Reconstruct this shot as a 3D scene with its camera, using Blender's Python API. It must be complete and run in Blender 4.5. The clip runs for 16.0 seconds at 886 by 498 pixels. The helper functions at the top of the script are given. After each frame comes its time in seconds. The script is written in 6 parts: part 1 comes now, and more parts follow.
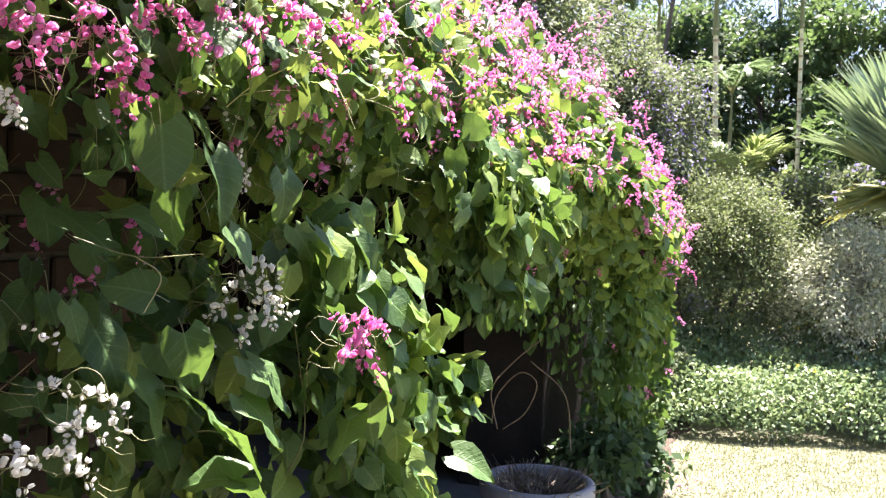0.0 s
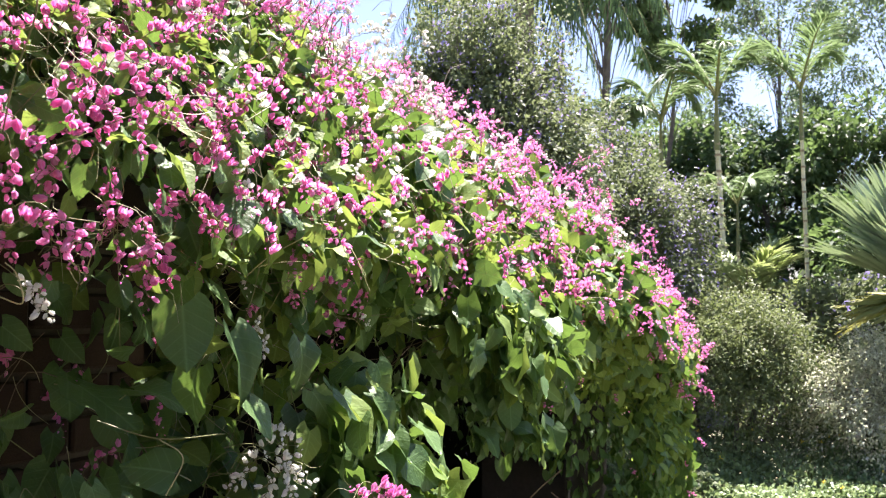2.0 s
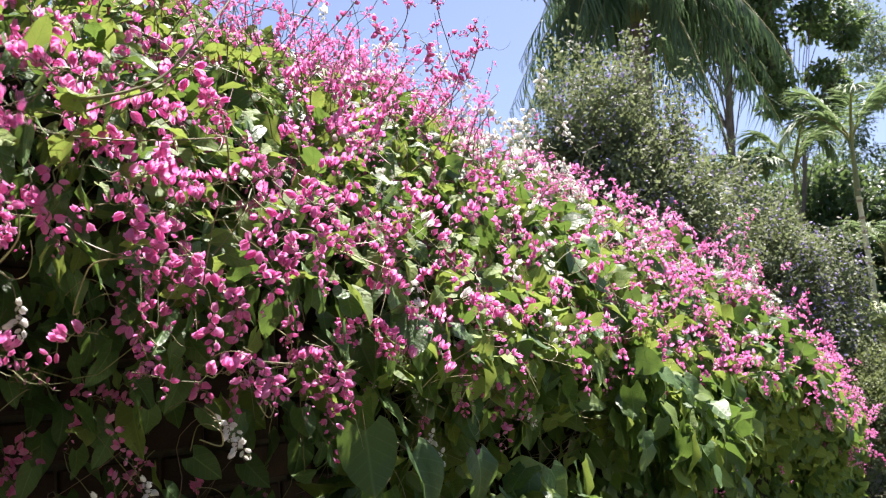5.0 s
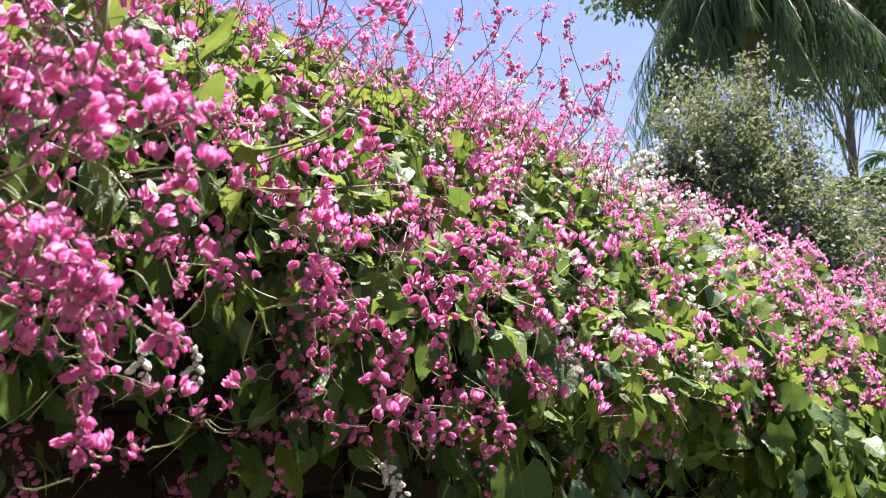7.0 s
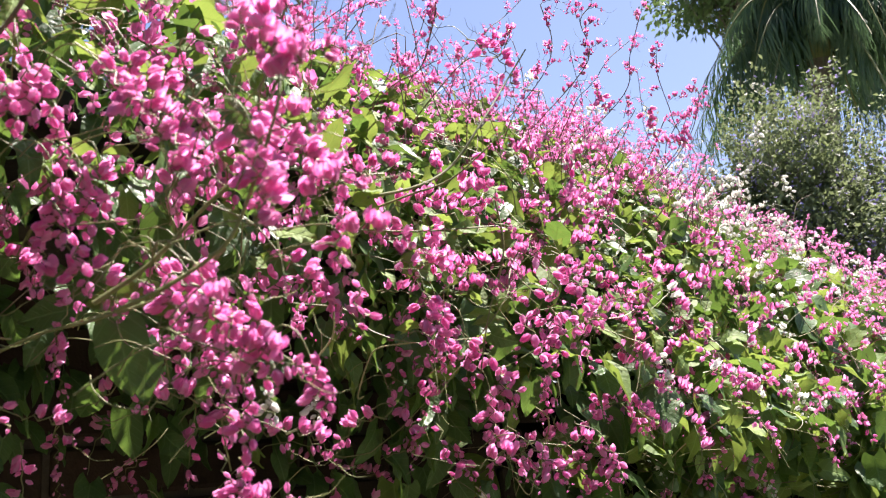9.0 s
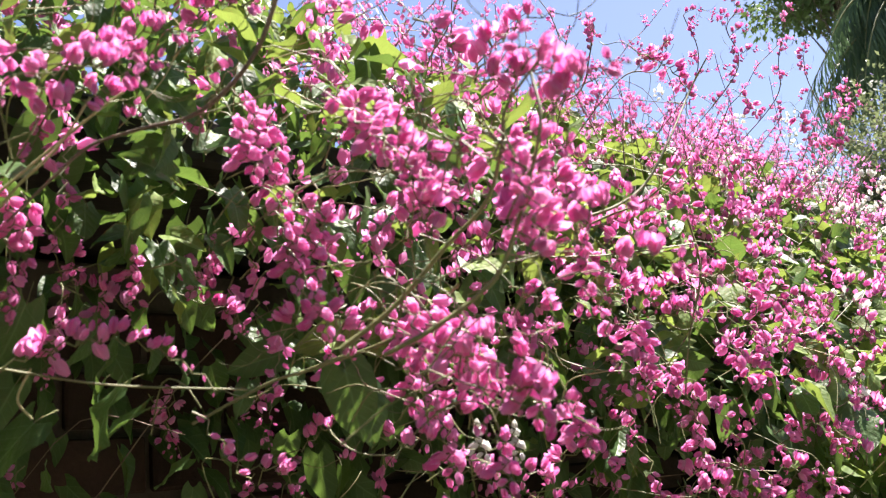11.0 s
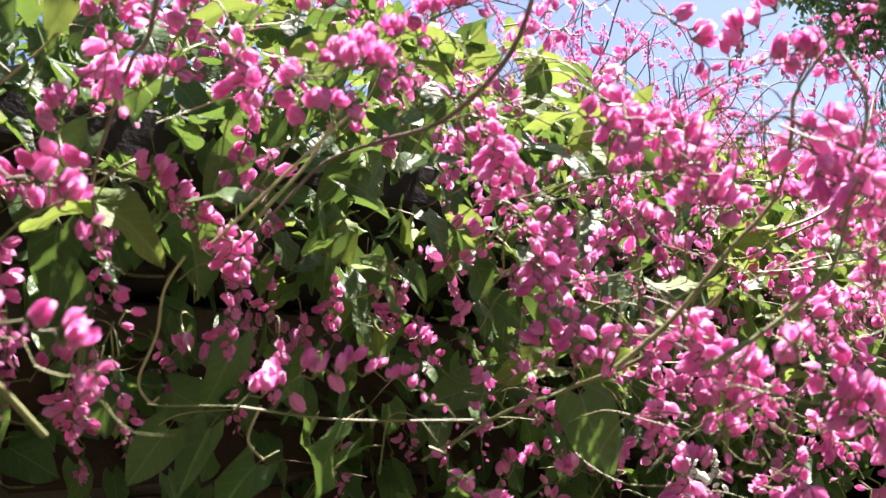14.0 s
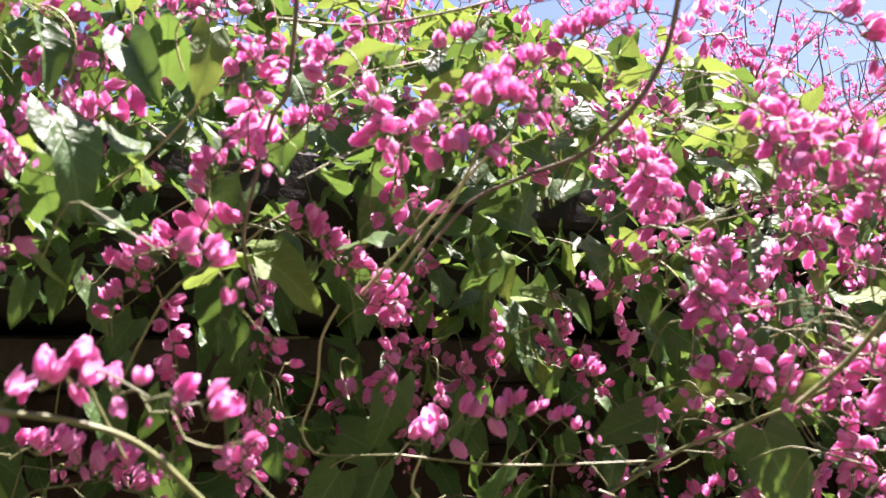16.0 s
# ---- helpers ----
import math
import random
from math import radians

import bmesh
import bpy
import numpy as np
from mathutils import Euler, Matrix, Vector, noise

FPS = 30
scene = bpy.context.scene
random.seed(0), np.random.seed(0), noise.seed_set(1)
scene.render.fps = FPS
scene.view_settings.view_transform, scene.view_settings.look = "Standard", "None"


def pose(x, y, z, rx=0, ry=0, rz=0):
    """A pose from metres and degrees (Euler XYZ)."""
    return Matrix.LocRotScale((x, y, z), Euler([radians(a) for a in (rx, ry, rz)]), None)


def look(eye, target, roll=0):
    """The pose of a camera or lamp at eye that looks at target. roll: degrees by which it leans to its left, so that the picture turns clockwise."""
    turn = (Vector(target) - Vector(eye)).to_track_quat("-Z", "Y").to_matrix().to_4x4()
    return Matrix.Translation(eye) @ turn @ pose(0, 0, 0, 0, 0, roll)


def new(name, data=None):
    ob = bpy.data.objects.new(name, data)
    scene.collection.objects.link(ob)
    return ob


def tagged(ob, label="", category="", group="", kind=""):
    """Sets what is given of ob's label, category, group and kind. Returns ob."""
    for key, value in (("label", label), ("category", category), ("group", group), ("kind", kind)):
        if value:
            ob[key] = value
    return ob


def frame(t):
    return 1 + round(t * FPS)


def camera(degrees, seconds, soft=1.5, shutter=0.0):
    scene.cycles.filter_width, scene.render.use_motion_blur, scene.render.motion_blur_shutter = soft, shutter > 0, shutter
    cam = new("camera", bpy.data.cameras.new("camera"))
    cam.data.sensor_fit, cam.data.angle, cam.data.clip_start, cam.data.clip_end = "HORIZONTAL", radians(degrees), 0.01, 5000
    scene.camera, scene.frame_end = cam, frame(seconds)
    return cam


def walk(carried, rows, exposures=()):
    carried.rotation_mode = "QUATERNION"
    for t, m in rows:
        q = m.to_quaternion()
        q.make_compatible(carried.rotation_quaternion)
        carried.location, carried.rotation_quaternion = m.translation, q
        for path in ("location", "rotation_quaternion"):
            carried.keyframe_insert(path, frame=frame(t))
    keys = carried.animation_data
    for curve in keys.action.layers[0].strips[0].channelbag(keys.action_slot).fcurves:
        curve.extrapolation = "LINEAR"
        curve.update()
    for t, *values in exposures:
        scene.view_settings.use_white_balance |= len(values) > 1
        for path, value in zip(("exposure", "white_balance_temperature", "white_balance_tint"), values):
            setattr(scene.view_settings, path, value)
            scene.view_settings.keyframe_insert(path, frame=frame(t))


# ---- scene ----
cam = camera(49.4, 16.0, 1.15)
cam.data.dof.use_dof = True   # sprays close to the lens go soft
cam.data.dof.focus_distance, cam.data.dof.aperture_fstop = 1.6, 18.0
PATH = [
    (0, (-0.071, -0.003, 1.389), (0.011, 1.993, 1.286), 2.0),
    (0.5, (-0.072, -0.006, 1.413), (0.017, 1.991, 1.386), 1.6),
    (1, (-0.072, -0.012, 1.431), (0.013, 1.986, 1.47), 0.6),
    (1.5, (-0.076, -0.021, 1.449), (-0.021, 1.976, 1.547), 0.5),
    (2, (-0.078, -0.027, 1.461), (-0.024, 1.967, 1.592), 0.1),
    (2.5, (-0.085, -0.029, 1.475), (-0.066, 1.963, 1.649), -0.3),
    (3, (-0.093, -0.032, 1.489), (-0.092, 1.957, 1.703), -0.4),
    (3.5, (-0.107, -0.03, 1.503), (-0.15, 1.954, 1.753), -1.3),
    (4, (-0.12, -0.034, 1.513), (-0.202, 1.946, 1.784), -2.1),
    (4.2, (-0.124, -0.032, 1.514), (-0.229, 1.947, 1.785), -2.6),
    (6.3, (-0.165, -0.033, 1.536), (-0.494, 1.912, 1.866), -3.0),
    (6.5, (-0.173, -0.031, 1.535), (-0.518, 1.909, 1.881), -3.2),
    (7, (-0.191, -0.036, 1.539), (-0.605, 1.889, 1.891), -3.4),
    (7.5, (-0.197, -0.049, 1.543), (-0.652, 1.865, 1.903), -3.3),
    (8, (-0.212, -0.055, 1.546), (-0.697, 1.85, 1.912), -3.5),
    (8.2, (-0.217, -0.061, 1.551), (-0.714, 1.841, 1.92), -3.3),
    (10.5, (-0.301, -0.065, 1.57), (-0.934, 1.776, 2.028), -5.0),
    (11, (-0.33, -0.066, 1.575), (-1.044, 1.743, 2.042), -5.6),
    (11.5, (-0.356, -0.064, 1.574), (-1.114, 1.722, 2.06), -6.5),
    (12, (-0.369, -0.061, 1.576), (-1.168, 1.706, 2.067), -6.7),
    (12.5, (-0.386, -0.058, 1.581), (-1.208, 1.689, 2.101), -7.1),
    (13, (-0.408, -0.063, 1.58), (-1.248, 1.671, 2.118), -7.1),
    (13.5, (-0.428, -0.068, 1.582), (-1.25, 1.671, 2.131), -7.2),
    (14, (-0.46, -0.071, 1.582), (-1.245, 1.679, 2.149), -7.5),
    (14.5, (-0.481, -0.073, 1.587), (-1.237, 1.689, 2.158), -8.0),
    (15, (-0.477, -0.059, 1.596), (-1.338, 1.644, 2.196), -7.7),
    (15.5, (-0.463, -0.05, 1.598), (-1.45, 1.575, 2.221), -7.8),
    (16, (-0.453, -0.05, 1.601), (-1.541, 1.505, 2.235), -7.9),
]
walk(cam, [(t, look(eye, target, roll)) for t, eye, target, roll in PATH], [(0.0, 3.12, 6300, 28), (3.0, 2.48, 6300, 28), (6.5, 2.16, 6350, 25), (11.0, 2.37, 6400, 24), (16.0, 2.61, 6400, 28)])

# ---- light ----
SUN_AZ, SUN_EL = 25.0, 65.0   # degrees clockwise from +y, and above the ground
sun_way = Vector((math.sin(radians(SUN_AZ)) * math.cos(radians(SUN_EL)), math.cos(radians(SUN_AZ)) * math.cos(radians(SUN_EL)), math.sin(radians(SUN_EL))))
world = bpy.data.worlds.new("sky_world")
scene.world = world
world.use_nodes = True
wn = world.node_tree.nodes
sky = wn.new("ShaderNodeTexSky")
sky.sky_type = "NISHITA"
sky.sun_disc = False
sky.sun_elevation = radians(SUN_EL)
sky.sun_rotation = radians(SUN_AZ)
sky.dust_density, sky.ozone_density = 1.2, 3.0
world.node_tree.links.new(sky.outputs[0], wn["Background"].inputs[0])
wn["Background"].inputs[1].default_value = 0.039
sun_data = bpy.data.lights.new("sun", "SUN")
sun_data.energy = 4.4
sun_data.angle = radians(0.6)
sun_data.color = (1.0, 0.95, 0.87)
sun = new("sun", sun_data)
sun.matrix_world = look(sun_way * 30, (0, 0, 0))

# ---- materials ----


class Nodes:
    """Short-hand for building a node material."""

    def __init__(self, name):
        self.mat = bpy.data.materials.new(name)
        self.mat.use_nodes = True
        self.nt = self.mat.node_tree
        self.bsdf = self.nt.nodes["Principled BSDF"]
        self.out = self.nt.nodes["Material Output"]

    def add(self, kind, **values):
        n = self.nt.nodes.new(kind)
        for k, v in values.items():
            n.inputs[k.replace("_", " ")].default_value = v
        return n

    def link(self, a, b):
        self.nt.links.new(a, b)

    def math(self, op, a, b=0.0, clamp=False):
        n = self.nt.nodes.new("ShaderNodeMath")
        n.operation, n.use_clamp = op, clamp
        for i, v in enumerate((a, b)):
            if isinstance(v, (int, float)):
                n.inputs[i].default_value = v
            else:
                self.link(v, n.inputs[i])
        return n.outputs[0]

    def mix(self, fac, a, b):
        n = self.nt.nodes.new("ShaderNodeMix")
        n.data_type = "RGBA"
        for sock, v in ((n.inputs[0], fac), (n.inputs[6], a), (n.inputs[7], b)):
            if isinstance(v, (int, float)):
                sock.default_value = v
            elif isinstance(v, tuple):
                sock.default_value = (*v, 1)
            else:
                self.link(v, sock)
        return n.outputs[2]

    def rnd(self):
        """A number per island and per object."""
        g = self.nt.nodes.new("ShaderNodeNewGeometry")
        o = self.nt.nodes.new("ShaderNodeObjectInfo")
        return self.math("FRACT", self.math("ADD", g.outputs["Random Per Island"], o.outputs["Random"]))

    def noise(self, scale, detail=3.0, rough=0.55, place=False):
        n = self.nt.nodes.new("ShaderNodeTexNoise")
        n.inputs["Scale"].default_value, n.inputs["Detail"].default_value, n.inputs["Roughness"].default_value = scale, detail, rough
        where = self.nt.nodes.new("ShaderNodeNewGeometry").outputs["Position"] if place else self.nt.nodes.new("ShaderNodeTexCoord").outputs["Object"]
        self.link(where, n.inputs["Vector"])
        return n.outputs[0]

    def bump(self, height, strength, dist):
        n = self.nt.nodes.new("ShaderNodeBump")
        n.inputs["Strength"].default_value, n.inputs["Distance"].default_value = strength, dist
        self.link(height, n.inputs["Height"])
        self.link(n.outputs[0], self.bsdf.inputs["Normal"])
        return n.outputs[0]

    def base(self, colour, rough=0.5, spec=0.5, metal=0.0):
        if isinstance(colour, tuple):
            self.bsdf.inputs["Base Color"].default_value = (*colour, 1)
        else:
            self.link(colour, self.bsdf.inputs["Base Color"])
        self.bsdf.inputs["Roughness"].default_value = rough
        self.bsdf.inputs["Specular IOR Level"].default_value = spec
        self.bsdf.inputs["Metallic"].default_value = metal

    def translucent(self, colour, share):
        tr = self.nt.nodes.new("ShaderNodeBsdfTranslucent")
        if isinstance(colour, tuple):
            tr.inputs[0].default_value = (*colour, 1)
        else:
            self.link(colour, tr.inputs[0])
        m = self.nt.nodes.new("ShaderNodeMixShader")
        m.inputs[0].default_value = share
        self.link(self.bsdf.outputs[0], m.inputs[1])
        self.link(tr.outputs[0], m.inputs[2])
        self.link(m.outputs[0], self.out.inputs[0])


def leaf_material(name, dark, light, glow, rough=0.42, spec=0.5, share=0.35, veins=True):
    """A leaf: two greens by leaf, blotches, pale veins along the blade, light shining through."""
    n = Nodes(name)
    r = n.rnd()
    col = n.mix(r, dark, light)
    blotch = n.noise(45.0, 3.0, place=True)
    col = n.mix(n.math("MULTIPLY", n.math("SUBTRACT", blotch, 0.42, True), 1.6, True), col, tuple(c * 1.2 for c in light))
    if veins:
        uv = n.nt.nodes.new("ShaderNodeUVMap")
        sep = n.nt.nodes.new("ShaderNodeSeparateXYZ")
        n.link(uv.outputs[0], sep.inputs[0])
        across = n.math("ABSOLUTE", n.math("SUBTRACT", sep.outputs[0], 0.5))
        mid = n.math("SUBTRACT", 1.0, n.math("MULTIPLY", across, 28.0), True)
        wave = n.math("SINE", n.math("MULTIPLY", n.math("SUBTRACT", sep.outputs[1], n.math("MULTIPLY", across, 0.75)), 34.0))
        side = n.math("MULTIPLY", n.math("SUBTRACT", wave, 0.86, True), 5.0, True)
        vein = n.math("MAXIMUM", mid, n.math("MULTIPLY", side, 0.6))
        col = n.mix(n.math("MULTIPLY", vein, 0.5), col, tuple(min(1, c * 2.2 + 0.02) for c in light))
        h = n.math("ADD", n.math("MULTIPLY", wave, 0.12), n.math("ADD", n.math("MULTIPLY", vein, -0.5), n.math("ADD", n.math("MULTIPLY", n.noise(75.0, 2.0, place=True), 1.2), n.math("MULTIPLY", n.noise(230.0, 1.0, place=True), 0.9))))
        n.bump(h, 0.5, 0.0020)
    n.base(col, rough, spec)
    shine = n.mix(r, glow, tuple(c * 0.7 for c in glow))
    shine = n.mix(n.math("MULTIPLY", n.math("SUBTRACT", blotch, 0.40, True), 2.2, True), shine, tuple(c * 0.55 for c in glow))
    if veins:
        shine = n.mix(n.math("MULTIPLY", vein, 0.6), shine, tuple(c * 0.4 for c in glow))
    n.translucent(shine, share)
    return n.mat


def petal_material(name, deep, pale, glow, share=0.55):
    """A petal: colour by petal, paler towards its foot, silky, light shining through."""
    n = Nodes(name)
    r = n.rnd()
    uv = n.nt.nodes.new("ShaderNodeUVMap")
    sep = n.nt.nodes.new("ShaderNodeSeparateXYZ")
    n.link(uv.outputs[0], sep.inputs[0])
    col = n.mix(r, deep, pale)
    patch = n.math("MULTIPLY", n.math("SUBTRACT", n.noise(26.0, 2.0), 0.50, True), 2.6, True)
    col = n.mix(n.math("MULTIPLY", patch, 0.45), col, tuple(min(1, c * 0.75 + 0.2) for c in pale))
    foot = n.math("SUBTRACT", 1.0, n.math("MULTIPLY", sep.outputs[1], 2.6), True)
    col = n.mix(n.math("MULTIPLY", foot, 0.55), col, tuple(min(1, c * 0.5 + 0.38) for c in pale))
    rim = n.math("MULTIPLY", n.math("SUBTRACT", n.math("ABSOLUTE", n.math("SUBTRACT", sep.outputs[0], 0.5)), 0.32, True), 3.5, True)
    col = n.mix(n.math("MULTIPLY", rim, 0.30), col, tuple(min(1, c * 0.7 + 0.28) for c in pale))
    lines = n.math("SINE", n.math("MULTIPLY", sep.outputs[0], 42.0))
    n.bump(n.math("ADD", lines, n.noise(220.0, 2.0)), 0.25, 0.0006)
    n.base(col, 0.65, 0.22)
    n.translucent(n.mix(r, glow, pale), share)
    return n.mat


def plain_material(name, a, b, scale, rough=0.8, bump=0.4, dist=0.004, spec=0.35, by_piece=0.0):
    """A dull surface of two tones at two scales."""
    n = Nodes(name)
    big, fine = n.noise(scale, 4.0), n.noise(scale * 9.0, 4.0, 0.65)
    f = n.math("ADD", n.math("MULTIPLY", big, 0.6), n.math("MULTIPLY", fine, 0.4))
    f = n.math("MULTIPLY", n.math("SUBTRACT", f, 0.32), 2.6, True)
    col = n.mix(f, a, b)
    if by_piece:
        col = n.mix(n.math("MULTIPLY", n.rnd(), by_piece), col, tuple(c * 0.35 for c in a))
    n.base(col, rough, spec)
    n.bump(fine, bump, dist)
    return n.mat


M_LEAF = leaf_material("vine_leaf", (0.034, 0.078, 0.022), (0.090, 0.165, 0.050), (0.16, 0.28, 0.045), 0.45, 0.26, 0.33)
# Paler leaf copy: young shoots, and leaves coloured to look sunlit.
M_LEAF_YOUNG_LIT = leaf_material("young_and_lit_leaf", (0.075, 0.135, 0.030), (0.18, 0.265, 0.062), (0.29, 0.40, 0.07), 0.60, 0.18, 0.36)
M_PINK = petal_material("pink_petal", (0.68, 0.080, 0.36), (0.81, 0.41, 0.64), (0.82, 0.25, 0.55), 0.62)
M_WHITE = petal_material("white_petal", (0.80, 0.80, 0.74), (0.86, 0.86, 0.82), (0.85, 0.86, 0.74), 0.35)
M_STEM = plain_material("green_stem", (0.10, 0.125, 0.04), (0.21, 0.205, 0.085), 60.0, 0.55, 0.3, 0.001)
M_TWIG = plain_material("brown_twig", (0.09, 0.065, 0.045), (0.21, 0.16, 0.10), 40.0, 0.75, 0.5, 0.002)
M_TENDRIL = plain_material("pale_tendril", (0.24, 0.25, 0.10), (0.34, 0.31, 0.16), 60.0, 0.5, 0.2, 0.001)
# Brick and mortar darkened past their own tone, for shade under the vine.
M_BRICK = plain_material("shade_darkened_brick", (0.030, 0.019, 0.014), (0.062, 0.037, 0.025), 14.0, 0.88, 0.7, 0.004, 0.3, 0.5)
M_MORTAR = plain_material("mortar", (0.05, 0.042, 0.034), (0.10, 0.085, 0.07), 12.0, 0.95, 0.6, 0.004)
# Near-black: the deep shade of passage and recess put into the colour.
M_PASSAGE_SHADE = plain_material("passage_shade_black", (0.013, 0.011, 0.009), (0.034, 0.028, 0.023), 6.0, 0.9, 0.5, 0.004)
M_CONCRETE = plain_material("concrete", (0.17, 0.17, 0.17), (0.29, 0.285, 0.275), 5.0, 0.85, 0.4, 0.003)
M_POT = plain_material("weathered_cement", (0.20, 0.21, 0.22), (0.36, 0.36, 0.36), 9.0, 0.85, 0.5, 0.004)
M_SOIL = plain_material("soil", (0.055, 0.04, 0.028), (0.14, 0.10, 0.065), 22.0, 0.95, 0.9, 0.012)
M_GRASS_BED = plain_material("lawn_earth", (0.125, 0.13, 0.072), (0.22, 0.215, 0.13), 3.0, 0.95, 0.9, 0.02)
M_BLADE = leaf_material("grass_blade", (0.17, 0.19, 0.095), (0.235, 0.25, 0.14), (0.24, 0.265, 0.13), 0.7, 0.15, 0.35, False)
M_COVER = leaf_material("groundcover_leaf", (0.14, 0.215, 0.095), (0.26, 0.36, 0.165), (0.32, 0.42, 0.16), 0.5, 0.4, 0.3, False)
M_OLIVE = leaf_material("olive_shrub_leaf", (0.072, 0.104, 0.050), (0.160, 0.202, 0.100), (0.23, 0.29, 0.12), 0.6, 0.3, 0.35, False)
M_GREY = leaf_material("grey_shrub_leaf", (0.070, 0.100, 0.042), (0.19, 0.235, 0.10), (0.26, 0.33, 0.11), 0.6, 0.3, 0.3, False)
M_PALE = leaf_material("pale_shrub_leaf", (0.26, 0.30, 0.15), (0.76, 0.75, 0.57), (0.58, 0.63, 0.38), 0.6, 0.3, 0.3, False)
M_TREE = leaf_material("tree_leaf", (0.022, 0.055, 0.024), (0.080, 0.140, 0.055), (0.18, 0.29, 0.08), 0.55, 0.3, 0.3, False)
M_FAR = leaf_material("far_tree_leaf", (0.045, 0.088, 0.048), (0.16, 0.23, 0.135), (0.24, 0.35, 0.17), 0.6, 0.3, 0.35, False)
M_PALM = leaf_material("palm_leaflet", (0.066, 0.125, 0.056), (0.155, 0.24, 0.11), (0.23, 0.34, 0.13), 0.55, 0.3, 0.35, False)
M_PALM_YOUNG = leaf_material("young_palm_leaflet", (0.14, 0.21, 0.065), (0.32, 0.42, 0.15), (0.46, 0.56, 0.18), 0.42, 0.5, 0.38, False)
M_QUEEN = leaf_material("weeping_palm_leaflet", (0.020, 0.048, 0.026), (0.068, 0.118, 0.062), (0.11, 0.20, 0.08), 0.5, 0.3, 0.3, False)
M_FAN = leaf_material("fan_palm_blade", (0.11, 0.17, 0.11), (0.27, 0.35, 0.24), (0.28, 0.38, 0.16), 0.45, 0.5, 0.22, False)
M_FAN_OLD = leaf_material("old_fan_blade", (0.24, 0.26, 0.065), (0.40, 0.39, 0.13), (0.42, 0.42, 0.10), 0.5, 0.4, 0.3, False)
M_RING = plain_material("leaf_scar", (0.24, 0.18, 0.11), (0.38, 0.30, 0.19), 12.0, 0.85, 0.5, 0.006)
M_TRUNK = plain_material("palm_trunk", (0.50, 0.46, 0.28), (0.74, 0.70, 0.48), 8.0, 0.8, 0.5, 0.01)
M_BARK = plain_material("dark_bark", (0.07, 0.06, 0.05), (0.18, 0.155, 0.13), 9.0, 0.9, 0.8, 0.012)
M_PURPLE = petal_material("lilac_petal", (0.22, 0.18, 0.44), (0.36, 0.32, 0.60), (0.32, 0.27, 0.55), 0.3)
M_YELLOW = petal_material("yellow_petal", (0.80, 0.60, 0.04), (0.85, 0.70, 0.10), (0.85, 0.65, 0.05), 0.3)
M_DRY = plain_material("dry_stalk", (0.12, 0.10, 0.07), (0.25, 0.21, 0.15), 30.0, 0.85, 0.5, 0.002)

# ---- mesh building ----


class Batch:
    """Collects quads, then becomes one mesh."""

    def __init__(self):
        self.v, self.f, self.uv, self.m, self.count = [], [], [], [], 0

    def put(self, verts, quads, uv, mat=0):
        """verts (n, k, 3) copies of one patch with the quads (m, 4) and uv (k, 2)."""
        verts = np.asarray(verts, float)
        if verts.ndim == 2:
            verts = verts[None]
        n, k, _ = verts.shape
        quads = np.asarray(quads)
        self.v.append(verts.reshape(-1, 3))
        self.f.append((quads[None] + (np.arange(n) * k)[:, None, None] + self.count).reshape(-1, 4))
        self.uv.append(np.tile(np.asarray(uv)[quads].reshape(-1, 2), (n, 1)))
        self.m.append(np.full(n * len(quads), mat))
        self.count += n * k

    def extend(self, other, m):
        """Another batch, moved by the matrix m."""
        a = np.array(m)
        v = np.concatenate(other.v) @ a[:3, :3].T + a[:3, 3]
        self.v.append(v)
        self.f.append(np.concatenate(other.f) + self.count)
        self.uv.append(np.concatenate(other.uv))
        self.m.append(np.concatenate(other.m))
        self.count += len(v)

    def mesh(self, name, materials, smooth=True):
        me = bpy.data.meshes.new(name)
        v, f = np.concatenate(self.v), np.concatenate(self.f)
        uv, m = np.concatenate(self.uv), np.concatenate(self.m)
        me.vertices.add(len(v))
        me.vertices.foreach_set("co", v.astype(np.float32).ravel())
        me.loops.add(len(f) * 4)
        me.loops.foreach_set("vertex_index", f.astype(np.int32).ravel())
        me.polygons.add(len(f))
        me.polygons.foreach_set("loop_start", np.arange(0, len(f) * 4, 4, dtype=np.int32))
        me.polygons.foreach_set("material_index", m.astype(np.int32))
        me.polygons.foreach_set("use_smooth", np.full(len(f), smooth))
        layer = me.uv_layers.new(name="UVMap")
        layer.data.foreach_set("uv", uv.astype(np.float32).ravel())
        me.update(calc_edges=True)
        me.validate()
        for mat in materials:
            me.materials.append(mat)
        return me


def grid_quads(rows, cols):
    q = [(r * cols + c, r * cols + c + 1, (r + 1) * cols + c + 1, (r + 1) * cols + c) for r in range(rows - 1) for c in range(cols - 1)]
    return np.array(q)


